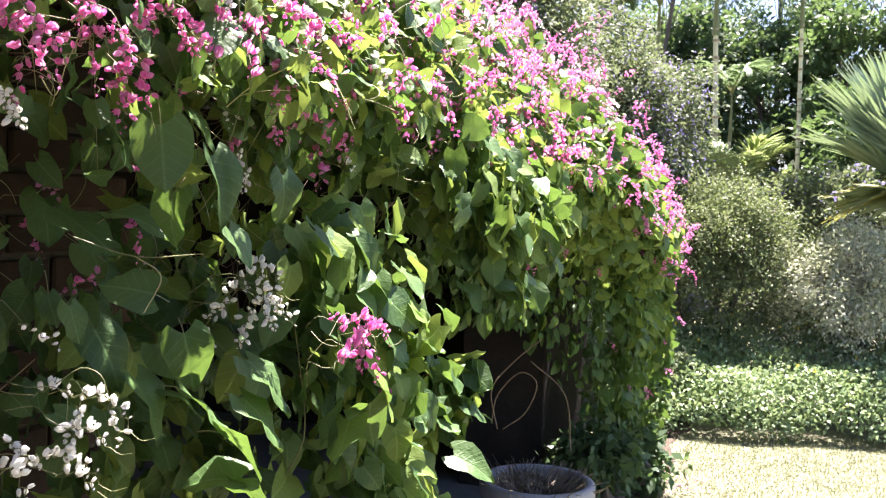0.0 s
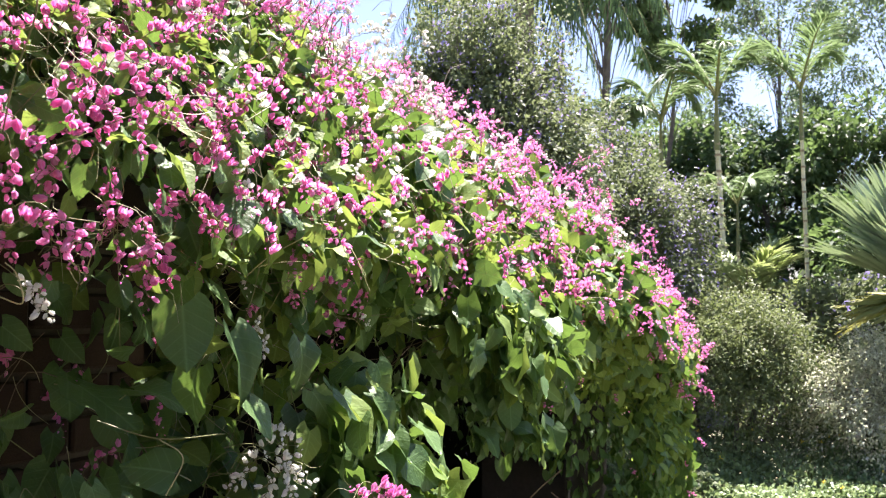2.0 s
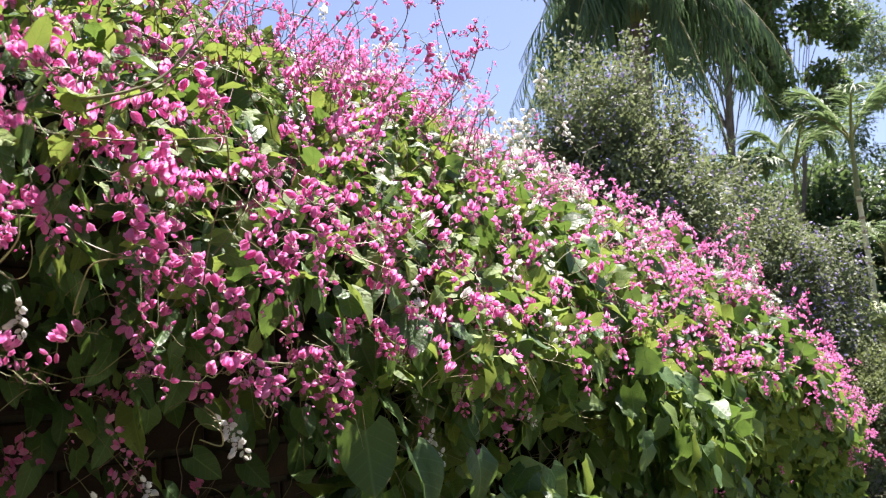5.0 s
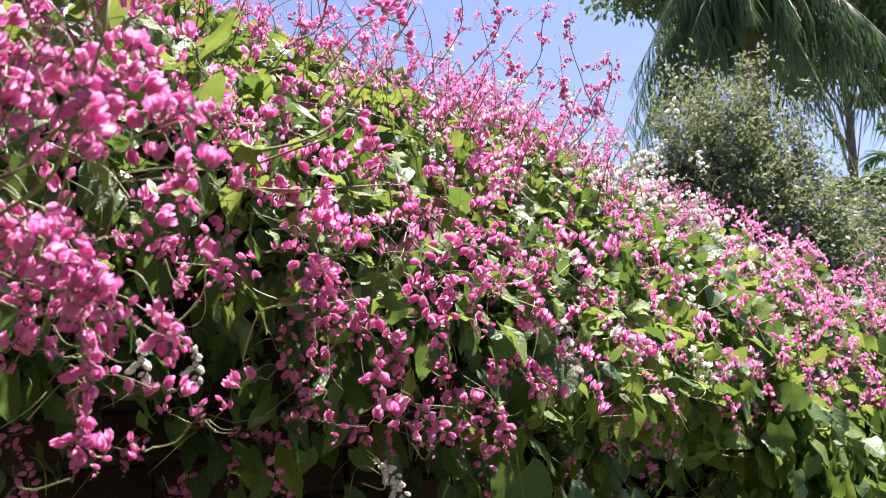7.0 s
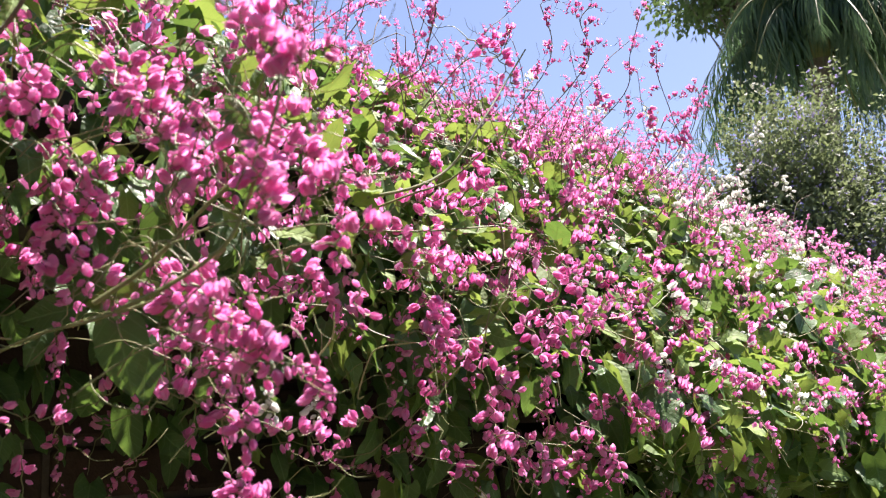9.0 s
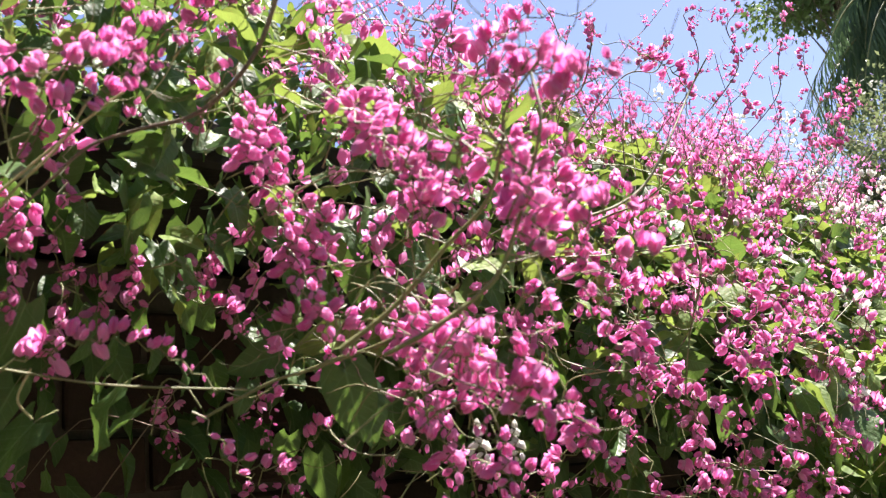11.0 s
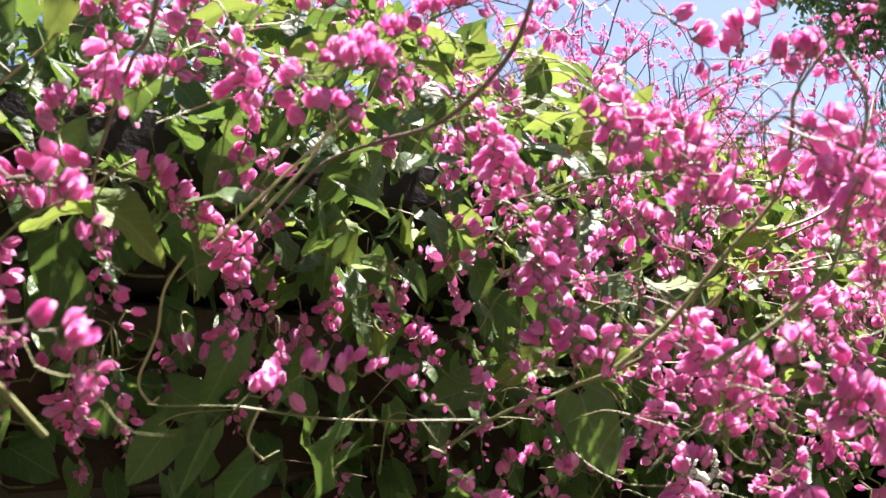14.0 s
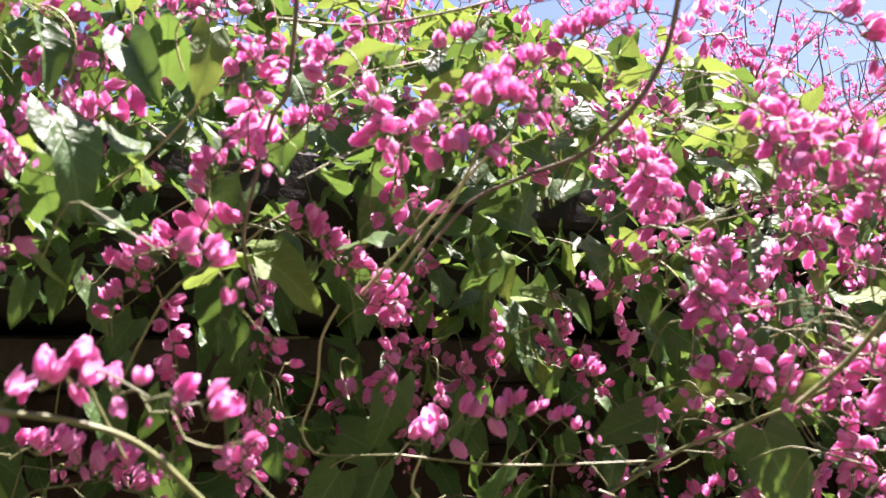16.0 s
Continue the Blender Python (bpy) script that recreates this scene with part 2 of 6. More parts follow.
def tube(batch, pts, r0, r1, mat=0, sides=5):
    """A tapered tube along pts."""
    pts = np.asarray(pts, float)
    n = len(pts)
    t = np.gradient(pts, axis=0)
    t /= np.linalg.norm(t, axis=1)[:, None] + 1e-9
    ref = np.array([0.31, 0.17, 0.93]) if abs(t[0] @ np.array([0.31, 0.17, 0.93])) < 0.9 else np.array([0.93, 0.3, 0.1])
    a = np.cross(t, ref)
    a /= np.linalg.norm(a, axis=1)[:, None] + 1e-9
    b = np.cross(t, a)
    ang = np.linspace(0, 2 * np.pi, sides + 1)
    rad = np.linspace(r0, r1, n)[:, None, None]
    v = pts[:, None, :] + rad * (np.cos(ang)[None, :, None] * a[:, None, :] + np.sin(ang)[None, :, None] * b[:, None, :])
    uv = np.stack(np.meshgrid(ang / (2 * np.pi), np.linspace(0, 1, n)), -1).reshape(-1, 2)
    batch.put(v.reshape(-1, 3), grid_quads(n, sides + 1), uv, mat)


def curve_through(pts, steps=6):
    """A smooth line through a few points."""
    p = np.asarray(pts, float)
    p = np.vstack([2 * p[0] - p[1], p, 2 * p[-1] - p[-2]])
    out = []
    for i in range(1, len(p) - 2):
        for k in range(steps):
            t = k / steps
            out.append(0.5 * (2 * p[i] + (p[i + 1] - p[i - 1]) * t + (2 * p[i - 1] - 5 * p[i] + 4 * p[i + 1] - p[i + 2]) * t * t
                              + (3 * p[i] - p[i - 1] - 3 * p[i + 1] + p[i + 2]) * t ** 3))
    out.append(p[-2])
    return np.array(out)


def unit(v):
    v = np.asarray(v, float)
    return v / (np.linalg.norm(v, axis=-1, keepdims=True) + 1e-9)


def frames_of(tip, normal):
    """Rotations (n, 3, 3) whose y is tip and whose z leans to normal."""
    y = unit(tip)
    x = unit(np.cross(y, normal))
    z = np.cross(x, y)
    return np.stack([x, y, z], -1)


def placed(patch, rot, pos, size):
    return np.einsum("nij,kj->nki", rot, patch) * np.asarray(size)[:, None, None] + pos[:, None, :]


def part(name, mesh, parent, label="", kind=""):
    ob = new(name, mesh)
    ob.parent = parent
    return tagged(ob, label, kind=kind)


def thing(name, label, category, group="", kind="", at=(0, 0, 0)):
    ob = new(name)
    ob.location = at
    ob.empty_display_size = 0.1
    return tagged(ob, label, category, group, kind)


def box_mesh(name, lo, hi, mat, bevel=0.0):
    bm = bmesh.new()
    bmesh.ops.create_cube(bm, size=1)
    lo, hi = Vector(lo), Vector(hi)
    for v in bm.verts:
        v.co = Vector([lo[i] + (v.co[i] + 0.5) * (hi[i] - lo[i]) for i in range(3)])
    if bevel:
        bmesh.ops.bevel(bm, geom=bm.edges[:], offset=bevel, segments=1, affect="EDGES")
    me = bpy.data.meshes.new(name)
    bm.to_mesh(me)
    bm.free()
    me.materials.append(mat)
    return me


# ---- leaf and flower patches ----


def leaf_patch(fold, curl, wave, rows=9, cols=7, twist=0.0, broad=1.0):
    """A heart-shaped leaf one unit long with its foot at the origin and its drawn-out tip along y."""
    vs = 0.5 - 0.5 * np.cos(np.pi * np.linspace(0, 1, rows)) if rows > 6 else np.linspace(0, 1, rows) ** 0.85
    width = np.interp(vs, [0, 0.05, 0.14, 0.27, 0.42, 0.58, 0.72, 0.84, 0.93, 1], [0.25, 0.37, 0.435, 0.455, 0.43, 0.37, 0.285, 0.18, 0.095, 0.004]) * broad
    us = np.linspace(-1, 1, cols)
    out, uv = [], []
    for v, w in zip(vs, width):
        for u in us:
            x = u * w + twist * 0.10 * v * v
            y = v - 0.20 * abs(u) ** 1.4 * (1 - v) ** 4
            rim = abs(u) ** 2
            z = fold * abs(u * w) * (1 - 0.35 * abs(u)) - curl * v ** 2.2 + wave * math.sin(11 * v + 2.6 * u) * rim * 0.55 + twist * u * w * v + 0.012 * math.sin(26 * v) * (1 - rim) * abs(u)
            out.append((x, y, z))
            uv.append((0.5 + u * w, v))
    return np.array(out), grid_quads(rows, cols), np.array(uv)


LEAVES = [leaf_patch(f, c, w, twist=t, broad=b) for f, c, w, t, b in (
    (0.25, 0.18, 0.08, 0.0, 1.0), (0.55, 0.34, 0.10, 0.35, 0.95), (0.08, 0.10, 0.13, -0.3, 1.1), (0.95, 0.24, 0.07, 0.2, 0.85),
    (0.35, 0.50, 0.14, -0.25, 1.0), (0.15, 0.30, 0.16, 0.6, 0.85))]
LEAVES_MID = [leaf_patch(f, c, w, 9, 5, t, b) for f, c, w, t, b in (
    (0.25, 0.18, 0.08, 0.0, 1.0), (0.55, 0.34, 0.10, 0.35, 0.95), (0.08, 0.10, 0.13, -0.3, 1.1), (0.95, 0.24, 0.07, 0.2, 0.85),
    (0.35, 0.50, 0.14, -0.25, 1.0), (0.15, 0.30, 0.16, 0.6, 0.85))]
LEAVES_SMALL = [leaf_patch(f, c, w, 7, 3, t) for f, c, w, t in ((0.3, 0.2, 0.06, 0.0), (0.6, 0.35, 0.1, 0.4), (0.15, 0.3, 0.1, -0.4))]


def blade_patch(width, fold=0.2, curl=0.15, rows=3):
    """A small plain leaf one unit long."""
    vs = np.linspace(0, 1, rows)
    w = np.interp(vs, [0, 0.45, 1], [0.12, 1, 0.05]) * width / 2
    v = np.array([(u * ww, a, fold * abs(u) * ww - curl * a * a) for a, ww in zip(vs, w) for u in (-1, 0, 1)])
    uv = np.array([(0.5 + u * 0.5, a) for a in vs for u in (-1, 0, 1)])
    return v, grid_quads(rows, 3), uv


def petal_patch(opening, around, rows, cols):
    """One keeled petal of a flower one unit long, its foot at the origin, the flower's axis along z."""
    vs, us = np.linspace(0, 1, rows), np.linspace(-1, 1, cols)
    c, s = math.cos(around), math.sin(around)
    out, uv = [], []
    for v in vs:
        rho = 0.27 * math.sin(math.pi * min(1, 0.08 + 0.80 * v)) ** 0.8 + opening * 0.50 * v ** 1.3
        wid = 0.385 * math.sin(math.pi * (0.12 + 0.855 * v)) ** 0.75
        for u in us:
            r = rho - 0.60 * wid * abs(u) ** 1.75 * (1 - 0.75 * opening) + 0.04 * wid * math.sin(7 * v + 3 * u)
            q = u * wid
            r, q = r * 0.88, q * 0.88
            out.append((r * c - q * s, r * s + q * c, v * (1.0 - 0.25 * opening) + 0.07 * abs(u) * v * v))
            uv.append((0.5 + 0.5 * u, v))
    return np.array(out), np.array(uv)


def flower(opening, petals, rows, cols, seed):
    """All the petals of one flower as patches."""
    rng = random.Random(seed)
    out = []
    for k in range(petals):
        v, uv = petal_patch(max(0, opening * rng.uniform(0.6, 1.4) + rng.uniform(-0.03, 0.10) + (0.05 if k >= 3 else 0)), 2 * math.pi * k * (2 / 5 if petals == 5 else 1 / petals) + rng.uniform(-0.2, 0.2), rows, cols)
        out.append((v * (0.86 if k >= 3 else 1.0), uv))
    return out


FLOWERS = [  # from fine to coarse: bud, half open, open
    [flower(0.0, 3, 4, 4, 1), flower(0.09, 4, 5, 4, 2), flower(0.16, 5, 4, 4, 3), flower(0.62, 5, 4, 4, 4)],
    [flower(0.0, 3, 3, 3, 1), flower(0.08, 3, 3, 3, 2), flower(0.22, 3, 3, 3, 3), flower(0.65, 4, 3, 3, 4)],
    [flower(0.0, 3, 3, 2, 1), flower(0.15, 3, 3, 2, 2), flower(0.35, 3, 3, 2, 3), flower(0.6, 4, 3, 2, 4)],
]
FLOWER_QUADS = [[grid_quads(4, 4), grid_quads(5, 4), grid_quads(4, 4), grid_quads(4, 4)], [grid_quads(3, 3)] * 4, [grid_quads(3, 2)] * 4]


def raceme(seed, length, habit, lod=0, size=0.0117, full=1.0, single=False):
    """A flower spike: its foot at the origin; habit 'hang' runs down, 'reach' runs along x with the flowers standing above. 0: petals, 1: stalk."""
    rng = random.Random(seed)
    b = Batch()
    n = max(4, int(length / 0.0074 * full))
    a, c, e = rng.uniform(-0.4, 0.4), rng.uniform(-0.3, 0.3), rng.uniform(-1, 1)
    pts = []
    for i in range(n + 2):
        t = i / (n + 1)
        zig = 0.0022 * (1 if i % 2 else -1)
        if habit == "hang":
            pts.append((length * (0.28 * math.sin(2.2 * t) * (0.6 + a) + zig / length), length * (0.12 * math.sin(3 * t + e) * c * 3) + zig, -length * t * (1 - 0.12 * t)))
        else:
            pts.append((length * t, length * 0.25 * c * t * t + zig, length * (0.22 * math.sin(2.6 * t + 0.3 * e) - 0.22 * math.sin(0.3 * e) - 0.12 * t * t) + zig))
    pts = np.array(pts)
    tube(b, pts, 0.0009, 0.0004, 1, 4 if lod == 0 else 3)
    groups = [[] for _ in range(4)]
    for i in range(1, n + 1):
        t = i / (n + 1)
        along = unit(pts[min(i + 1, n + 1)] - pts[i - 1])
        for _ in range(1 if single else rng.choice((1, 2, 2) if lod == 0 else (1, 1, 2, 2)) if t < 0.8 else 1):
            grow = size * (1.08 - 0.65 * max(0, t - 0.35) / 0.65) * rng.uniform(0.8, 1.15)
            side = unit([rng.gauss(0, 1), rng.gauss(0, 1), rng.gauss(0, 0.6)])
            if habit == "hang":
                way = unit(side + np.array([0, 0, 0.35 if rng.random() < 0.5 else -0.6]) + 0.25 * along)
            else:
                way = unit(0.42 * side + np.array([0, 0, 1.0 if rng.random() < 0.86 else -0.8]) + 0.3 * along)
            ped = grow * rng.uniform(0.15, 0.5)
            foot = pts[i] + way * ped
            kind = 0 if t > 0.78 or rng.random() < (0.55 if single else 0.18) else rng.choice((1, 1, 2, 2, 2, 3, 3))
            groups[kind].append((foot, way, grow * (0.62 if kind == 0 else 1.0), rng.uniform(0, 6.28)))
            if lod == 0:
                tube(b, np.array([pts[i], (pts[i] + foot) / 2 + np.array([0, 0, -0.1 * ped]), foot]), 0.0006, 0.0008, 1, 3)
    for kind, some in enumerate(groups):
        if not some:
            continue
        pos = np.array([s[0] for s in some])
        z = np.array([s[1] for s in some])
        spin = np.array([s[3] for s in some])
        sz = np.array([s[2] for s in some])
        x = unit(np.cross(z, np.array([0.21, 0.93, 0.3])))
        y = np.cross(z, x)
        x2 = x * np.cos(spin)[:, None] + y * np.sin(spin)[:, None]
        rot = np.stack([x2, np.cross(z, x2), z], -1)
        for v, uv in FLOWERS[lod][kind]:
            b.put(placed(v, rot, pos, sz), FLOWER_QUADS[lod][kind], uv, 0)
    if lod == 0 and rng.random() < 0.55:  # a tendril at its end
        end = pts[-1]
        way = unit(pts[-1] - pts[-3])
        line = [end]
        for k in range(1, 9):
            way = unit(way + np.array([0.25 * math.sin(k * 1.1 + e), 0.25 * math.cos(k * 1.3), 0.18]))
            line.append(line[-1] + way * 0.006 * (1 - k * 0.05))
        tube(b, np.array(line), 0.0005, 0.0003, 1, 3)
    return b


# ---- the bank of vine: s along the wall, o out of it, z up ----
P0 = np.array([-0.69, 0.45, 0.0])
U = unit([0.384, 0.923, 0.0])
N = np.array([U[1], -U[0], 0.0])
UP = np.array([0.0, 0.0, 1.0])


def bank(s, o, z):
    s, o, z = np.broadcast_arrays(np.asarray(s, float), o, z)
    return P0 + s[..., None] * U + o[..., None] * N + z[..., None] * UP


def lump(s, z, k=3.0):
    return np.array([noise.noise(Vector((a * k, b * k, 4.2))) for a, b in zip(np.atleast_1d(s), np.atleast_1d(z))])


def ridge(s):
    return np.interp(s, [-1.2, 0.0, 0.5, 0.95, 1.3, 2.0, 2.5, 3.4, 4.4, 5.1, 5.7], [2.38, 2.36, 2.31, 2.28, 2.31, 2.34, 2.23, 2.12, 1.95, 1.78, 1.38])


def foot_height(s):
    return np.interp(s, [-1.2, 1.4, 1.6, 1.95, 2.2, 2.9, 3.3, 4.0, 4.2, 4.4, 5.7], [0.25, 0.3, 0.75, 0.93, 1.10, 1.20, 1.06, 0.76, 0.46, 0.05, 0.03])


def mantle(s, q):
    """A place on the bank's skin and its normal; q from 0 at the foot over the brow (0.5) to the back (1)."""
    s, q = np.asarray(s, float), np.asarray(q, float)
    zr, zf = ridge(s), foot_height(s)
    drop = np.interp(s, [0.2, 0.7, 1.2, 2.6, 4.4, 5.4], [0.50, 0.60, 0.70, 0.70, 0.68, 0.5])
    low = np.interp(s, [0.5, 1.0, 2.6, 3.0, 3.9, 4.2, 5.2], [-0.44, -0.22, -0.22, -0.42, -0.40, 0.06, 0.10])
    end = np.clip((s - 5.1) / 0.6, 0, 1) ** 2 * 0.4
    brow = np.interp(s, [0.5, 1.0, 2.2, 2.9, 3.3, 4.2, 4.7, 5.4], [-0.03, 0.03, 0.0, 0.15, 0.21, 0.21, 0.17, 0.10])
    back = np.clip((q - 0.5) / 0.5, 0, 1)
    z = np.where(q < 0.5, zf + (zr - drop - zf) * q / 0.5, zr - drop * (1 - np.clip((q - 0.5) / 0.40, 0, 1)) ** 1.4)
    o = np.where(q < 0.5, low + (brow - low) * np.clip((z - (zr - drop - 0.30)) / 0.25, 0, 1), brow - 0.95 * back ** 1.2)
    o = o - end
    return o + 0.075 * lump(s, z, 2.6), z


def scatter_skin(rng, n, s0, s1, q0, q1, depth):
    """n random places on the skin with normals, pushed back by up to depth."""
    s, q = rng.uniform(s0, s1, n), rng.uniform(q0, q1, n)
    o, z = mantle(s, q)
    o2, z2 = mantle(s, q + 0.03)
    t = np.stack([o2 - o, z2 - z], -1)
    t = unit(t)
    no, nz = t[:, 1], -t[:, 0]
    back = rng.uniform(-0.02, depth, n)
    pos = bank(s, o - no * back, z - nz * back)
    normal = no[:, None] * N + nz[:, None] * UP
    endlean = np.clip((s - 4.6) / 0.8, 0, 1)[:, None]
    normal = unit(normal * (1 - 0.6 * endlean) + endlean * U)
    return s, q, pos, normal


coral_vine = thing("coral_vine", "sprawling pink-flowered coral vine heaped over a brick wall", "climbing vine", at=tuple(bank(0.5, -0.3, 0.0)))
white_vine = thing("white_coral_vine", "white-flowered coral vine tangled through the pink one", "climbing vine", at=tuple(bank(1.0, -0.3, 0.0)))


def local(ob, pts):
    return np.asarray(pts) - np.array(ob.location)


rng = np.random.default_rng(7)

# leaves over the whole bank
leaf_meshes, young_lit_meshes = [], []
for v, q, uv in LEAVES:
    b = Batch()
    b.put(v, q, uv)
    tube(b, np.array([(0, 0, 0), (0, -0.12, -0.04), (0, -0.3, -0.16)]), 0.012, 0.012, 1, 3)
    leaf_meshes.append(b.mesh("leaf", [M_LEAF, M_STEM]))
    young_lit_meshes.append(b.mesh("young_lit_leaf", [M_LEAF_YOUNG_LIT, M_STEM]))

own_leaves = 0


def lay_leaves(batch, young_lit, s, q, pos, normal, size, as_parts, droop, coarse=False):
    """Leaves hang tip down from their places, facing outwards."""
    global own_leaves
    n = len(pos)
    young_lit = young_lit & (((pos - P0) @ U > 0.0) | (np.arange(n) % 3 == 0))   # fewer pale leaves at the near end, to keep it darker
    size = size * np.interp((pos - P0) @ U, [0.1, 0.7], [0.82, 1.0])
    nrm = unit(normal + rng.normal(0, 0.55, (n, 3)) + 0.45 * UP)
    tip = unit(-droop[:, None] * UP + rng.normal(0, 0.5, (n, 3)) + 0.4 * normal)
    rot = frames_of(tip, nrm)
    rot[:, :, 0] *= np.interp((pos - P0) @ U, [0.6, 1.0], [0.72, 1.0])[:, None]
    kind = rng.integers(0, len(LEAVES), n)
    for i in np.nonzero(as_parts)[0]:
        ob = part("leaf", (young_lit_meshes if young_lit[i] else leaf_meshes)[kind[i]], coral_vine)
        m = np.eye(4)
        m[:3, :3] = rot[i] * size[i]
        m[:3, 3] = local(coral_vine, pos[i])
        ob.matrix_basis = Matrix(m.tolist())
        own_leaves += 1
    far = (s > 2.6) | coarse
    for k in range(len(LEAVES)):
        for flag, mat in ((False, 0), (True, 1)):
            pick = (kind == k) & ~as_parts & (young_lit == flag) & ~far
            if pick.any():
                v, qd, uv = LEAVES_MID[k]
                batch.put(placed(v, rot[pick], local(coral_vine, pos[pick]), size[pick]), qd, uv, mat)
    for k in range(3):
        for flag, mat in ((False, 0), (True, 1)):
            pick = (kind % 3 == k) & ~as_parts & (young_lit == flag) & far
            if pick.any():
                v, qd, uv = LEAVES_SMALL[k]
                batch.put(placed(v, rot[pick], local(coral_vine, pos[pick]), size[pick]), qd, uv, mat)


foliage = Batch()
# The share of pale leaves is raised to paint sunlit layers, cut in dim ones.
for n, s0, s1, q0, q1, depth, lo, hi, lit_share, fall, own in (
        (60, 0.60, 1.0, 0.20, 0.50, 0.08, 0.040, 0.065, 0.08, 1.0, 20),
        (250, 0.9, 1.6, 0.12, 0.50, 0.07, 0.046, 0.082, 0.34, 0.8, 90),
        (250, 0.75, 1.7, 0.10, 0.46, 0.28, 0.048, 0.080, 0.06, 1.1, 0),
        (130, -0.9, 0.7, 0.40, 0.50, 0.20, 0.040, 0.064, 0.06, 1.0, 60),
        (150, -0.9, 0.7, 0.30, 0.55, 0.40, 0.040, 0.062, 0.0, 1.2, 0),
        (110, -0.7, 0.8, 0.42, 0.52, 0.12, 0.034, 0.056, 0.10, 0.5, 30),
        (520, 1.1, 3.0, 0.36, 0.62, 0.04, 0.034, 0.060, 0.75, 0.25, 40),
        (500, 3.1, 4.5, 0.44, 0.62, 0.16, 0.055, 0.085, 0.2, 0.8, 0),
        (900, 2.8, 5.2, 0.28, 0.58, 0.05, 0.038, 0.064, 0.65, 0.35, 0),
        (150, -0.05, 1.4, 0.50, 0.80, 0.03, 0.032, 0.054, 0.85, 0.2, 30),
        (380, 0.0, 1.5, 0.46, 0.76, 0.0, 0.022, 0.042, 0.97, 0.1, 40),
        (420, -0.9, 1.6, 0.48, 0.82, 0.14, 0.032, 0.056, 0.35, 0.4, 50),
        (1900, -0.9, 1.6, 0.46, 1.00, 0.30, 0.028, 0.052, 0.25, 0.5, 0),
        (1000, 1.0, 2.8, 0.42, 0.95, 0.22, 0.035, 0.070, 0.50, 0.5, 30),
        (560, 1.9, 2.9, 0.10, 0.50, 0.30, 0.045, 0.075, 0.15, 1.1, 0),
        (1700, 2.6, 5.6, 0.02, 0.28, 0.22, 0.034, 0.068, 0.06, 1.2, 0),
        (2200, 2.6, 5.6, 0.25, 0.52, 0.18, 0.036, 0.070, 0.50, 0.85, 0),
        (2400, 2.6, 5.6, 0.42, 1.00, 0.25, 0.040, 0.075, 0.55, 0.5, 0)):
    s, q, pos, normal = scatter_skin(rng, n, s0, s1, q0, q1, depth)
    as_parts = np.zeros(n, bool)
    as_parts[:own] = True
    lay_leaves(foliage, rng.random(n) < lit_share, s, q, pos, normal, rng.uniform(lo, hi, n), as_parts, np.full(n, fall))
for n, s0, o0, z0, rs, ro, rz, lo, hi, lit_share in (  # lobes that stand out from the face
        (190, 1.36, 0.05, 1.00, 0.24, 0.14, 0.24, 0.050, 0.085, 0.30), (60, 1.70, 0.07, 0.98, 0.09, 0.06, 0.08, 0.050, 0.085, 0.25),
        (110, 1.26, 0.04, 1.23, 0.18, 0.09, 0.16, 0.050, 0.080, 0.3), (150, 2.02, 0.08, 1.33, 0.18, 0.08, 0.16, 0.050, 0.085, 0.4),
        (90, 1.95, 0.05, 1.45, 0.25, 0.06, 0.12, 0.045, 0.075, 0.3), (80, 2.35, 0.09, 1.36, 0.15, 0.06, 0.15, 0.045, 0.080, 0.3)):
    w = np.clip(rng.normal(0, 0.5, (n, 3)), -0.9, 0.9)
    pos = bank(s0 + w[:, 0] * rs, o0 + w[:, 1] * ro, z0 + w[:, 2] * rz)
    lay_leaves(foliage, rng.random(n) < lit_share, np.full(n, s0), None, pos, np.tile(unit(0.8 * N + 0.4 * UP), (n, 1)), rng.uniform(lo, hi, n), np.zeros(n, bool), np.full(n, 1.0))
n = 240   # dim leaves in the recess under the brow
pos = bank(rng.uniform(-0.9, 0.95, n), rng.uniform(-0.64, -0.44, n), rng.uniform(1.15, 1.80, n))
lay_leaves(foliage, np.zeros(n, bool), np.zeros(n), None, pos, np.tile(unit(0.9 * N + 0.3 * UP), (n, 1)), rng.uniform(0.045, 0.070, n), np.zeros(n, bool), np.full(n, 1.1))
n = 3600   # the thick roof of leaves
s, q, pos, normal = scatter_skin(rng, n, -1.1, 1.7, 0.56, 1.0, 0.22)
lay_leaves(foliage, rng.random(n) < 0.2, s, q, pos, normal, rng.uniform(0.032, 0.058, n), np.zeros(n, bool), np.full(n, 0.5), True)
n = 2600   # leaves over the far roof
s, q, pos, normal = scatter_skin(rng, n, 1.7, 5.4, 0.52, 1.0, 0.25)
lay_leaves(foliage, rng.random(n) < 0.2, s, q, pos, normal, rng.uniform(0.05, 0.08, n), np.zeros(n, bool), np.full(n, 0.5), True)
n = 700   # the dense heart of the vine, behind the skin and over the wall's head
pos = bank(rng.uniform(-1.0, 1.5, n), rng.uniform(-0.95, -0.5, n), rng.uniform(1.6, 2.2, n))
lay_leaves(foliage, np.zeros(n, bool), np.zeros(n), None, pos, np.tile(unit(0.9 * N + 0.3 * UP), (n, 1)), rng.uniform(0.04, 0.068, n), np.zeros(n, bool), np.full(n, 1.1), True)
part("leaf_mass", foliage.mesh("leaf_mass", [M_LEAF, M_LEAF_YOUNG_LIT]), coral_vine, "crowded heart-shaped green leaves", "stuff")

# flower spikes: shared meshes, then placed
HANG = [raceme(100 + i, 0.055 + 0.012 * i, "hang", full=0.8 if i % 2 else 1.0, single=i % 2 == 1) for i in range(7)]
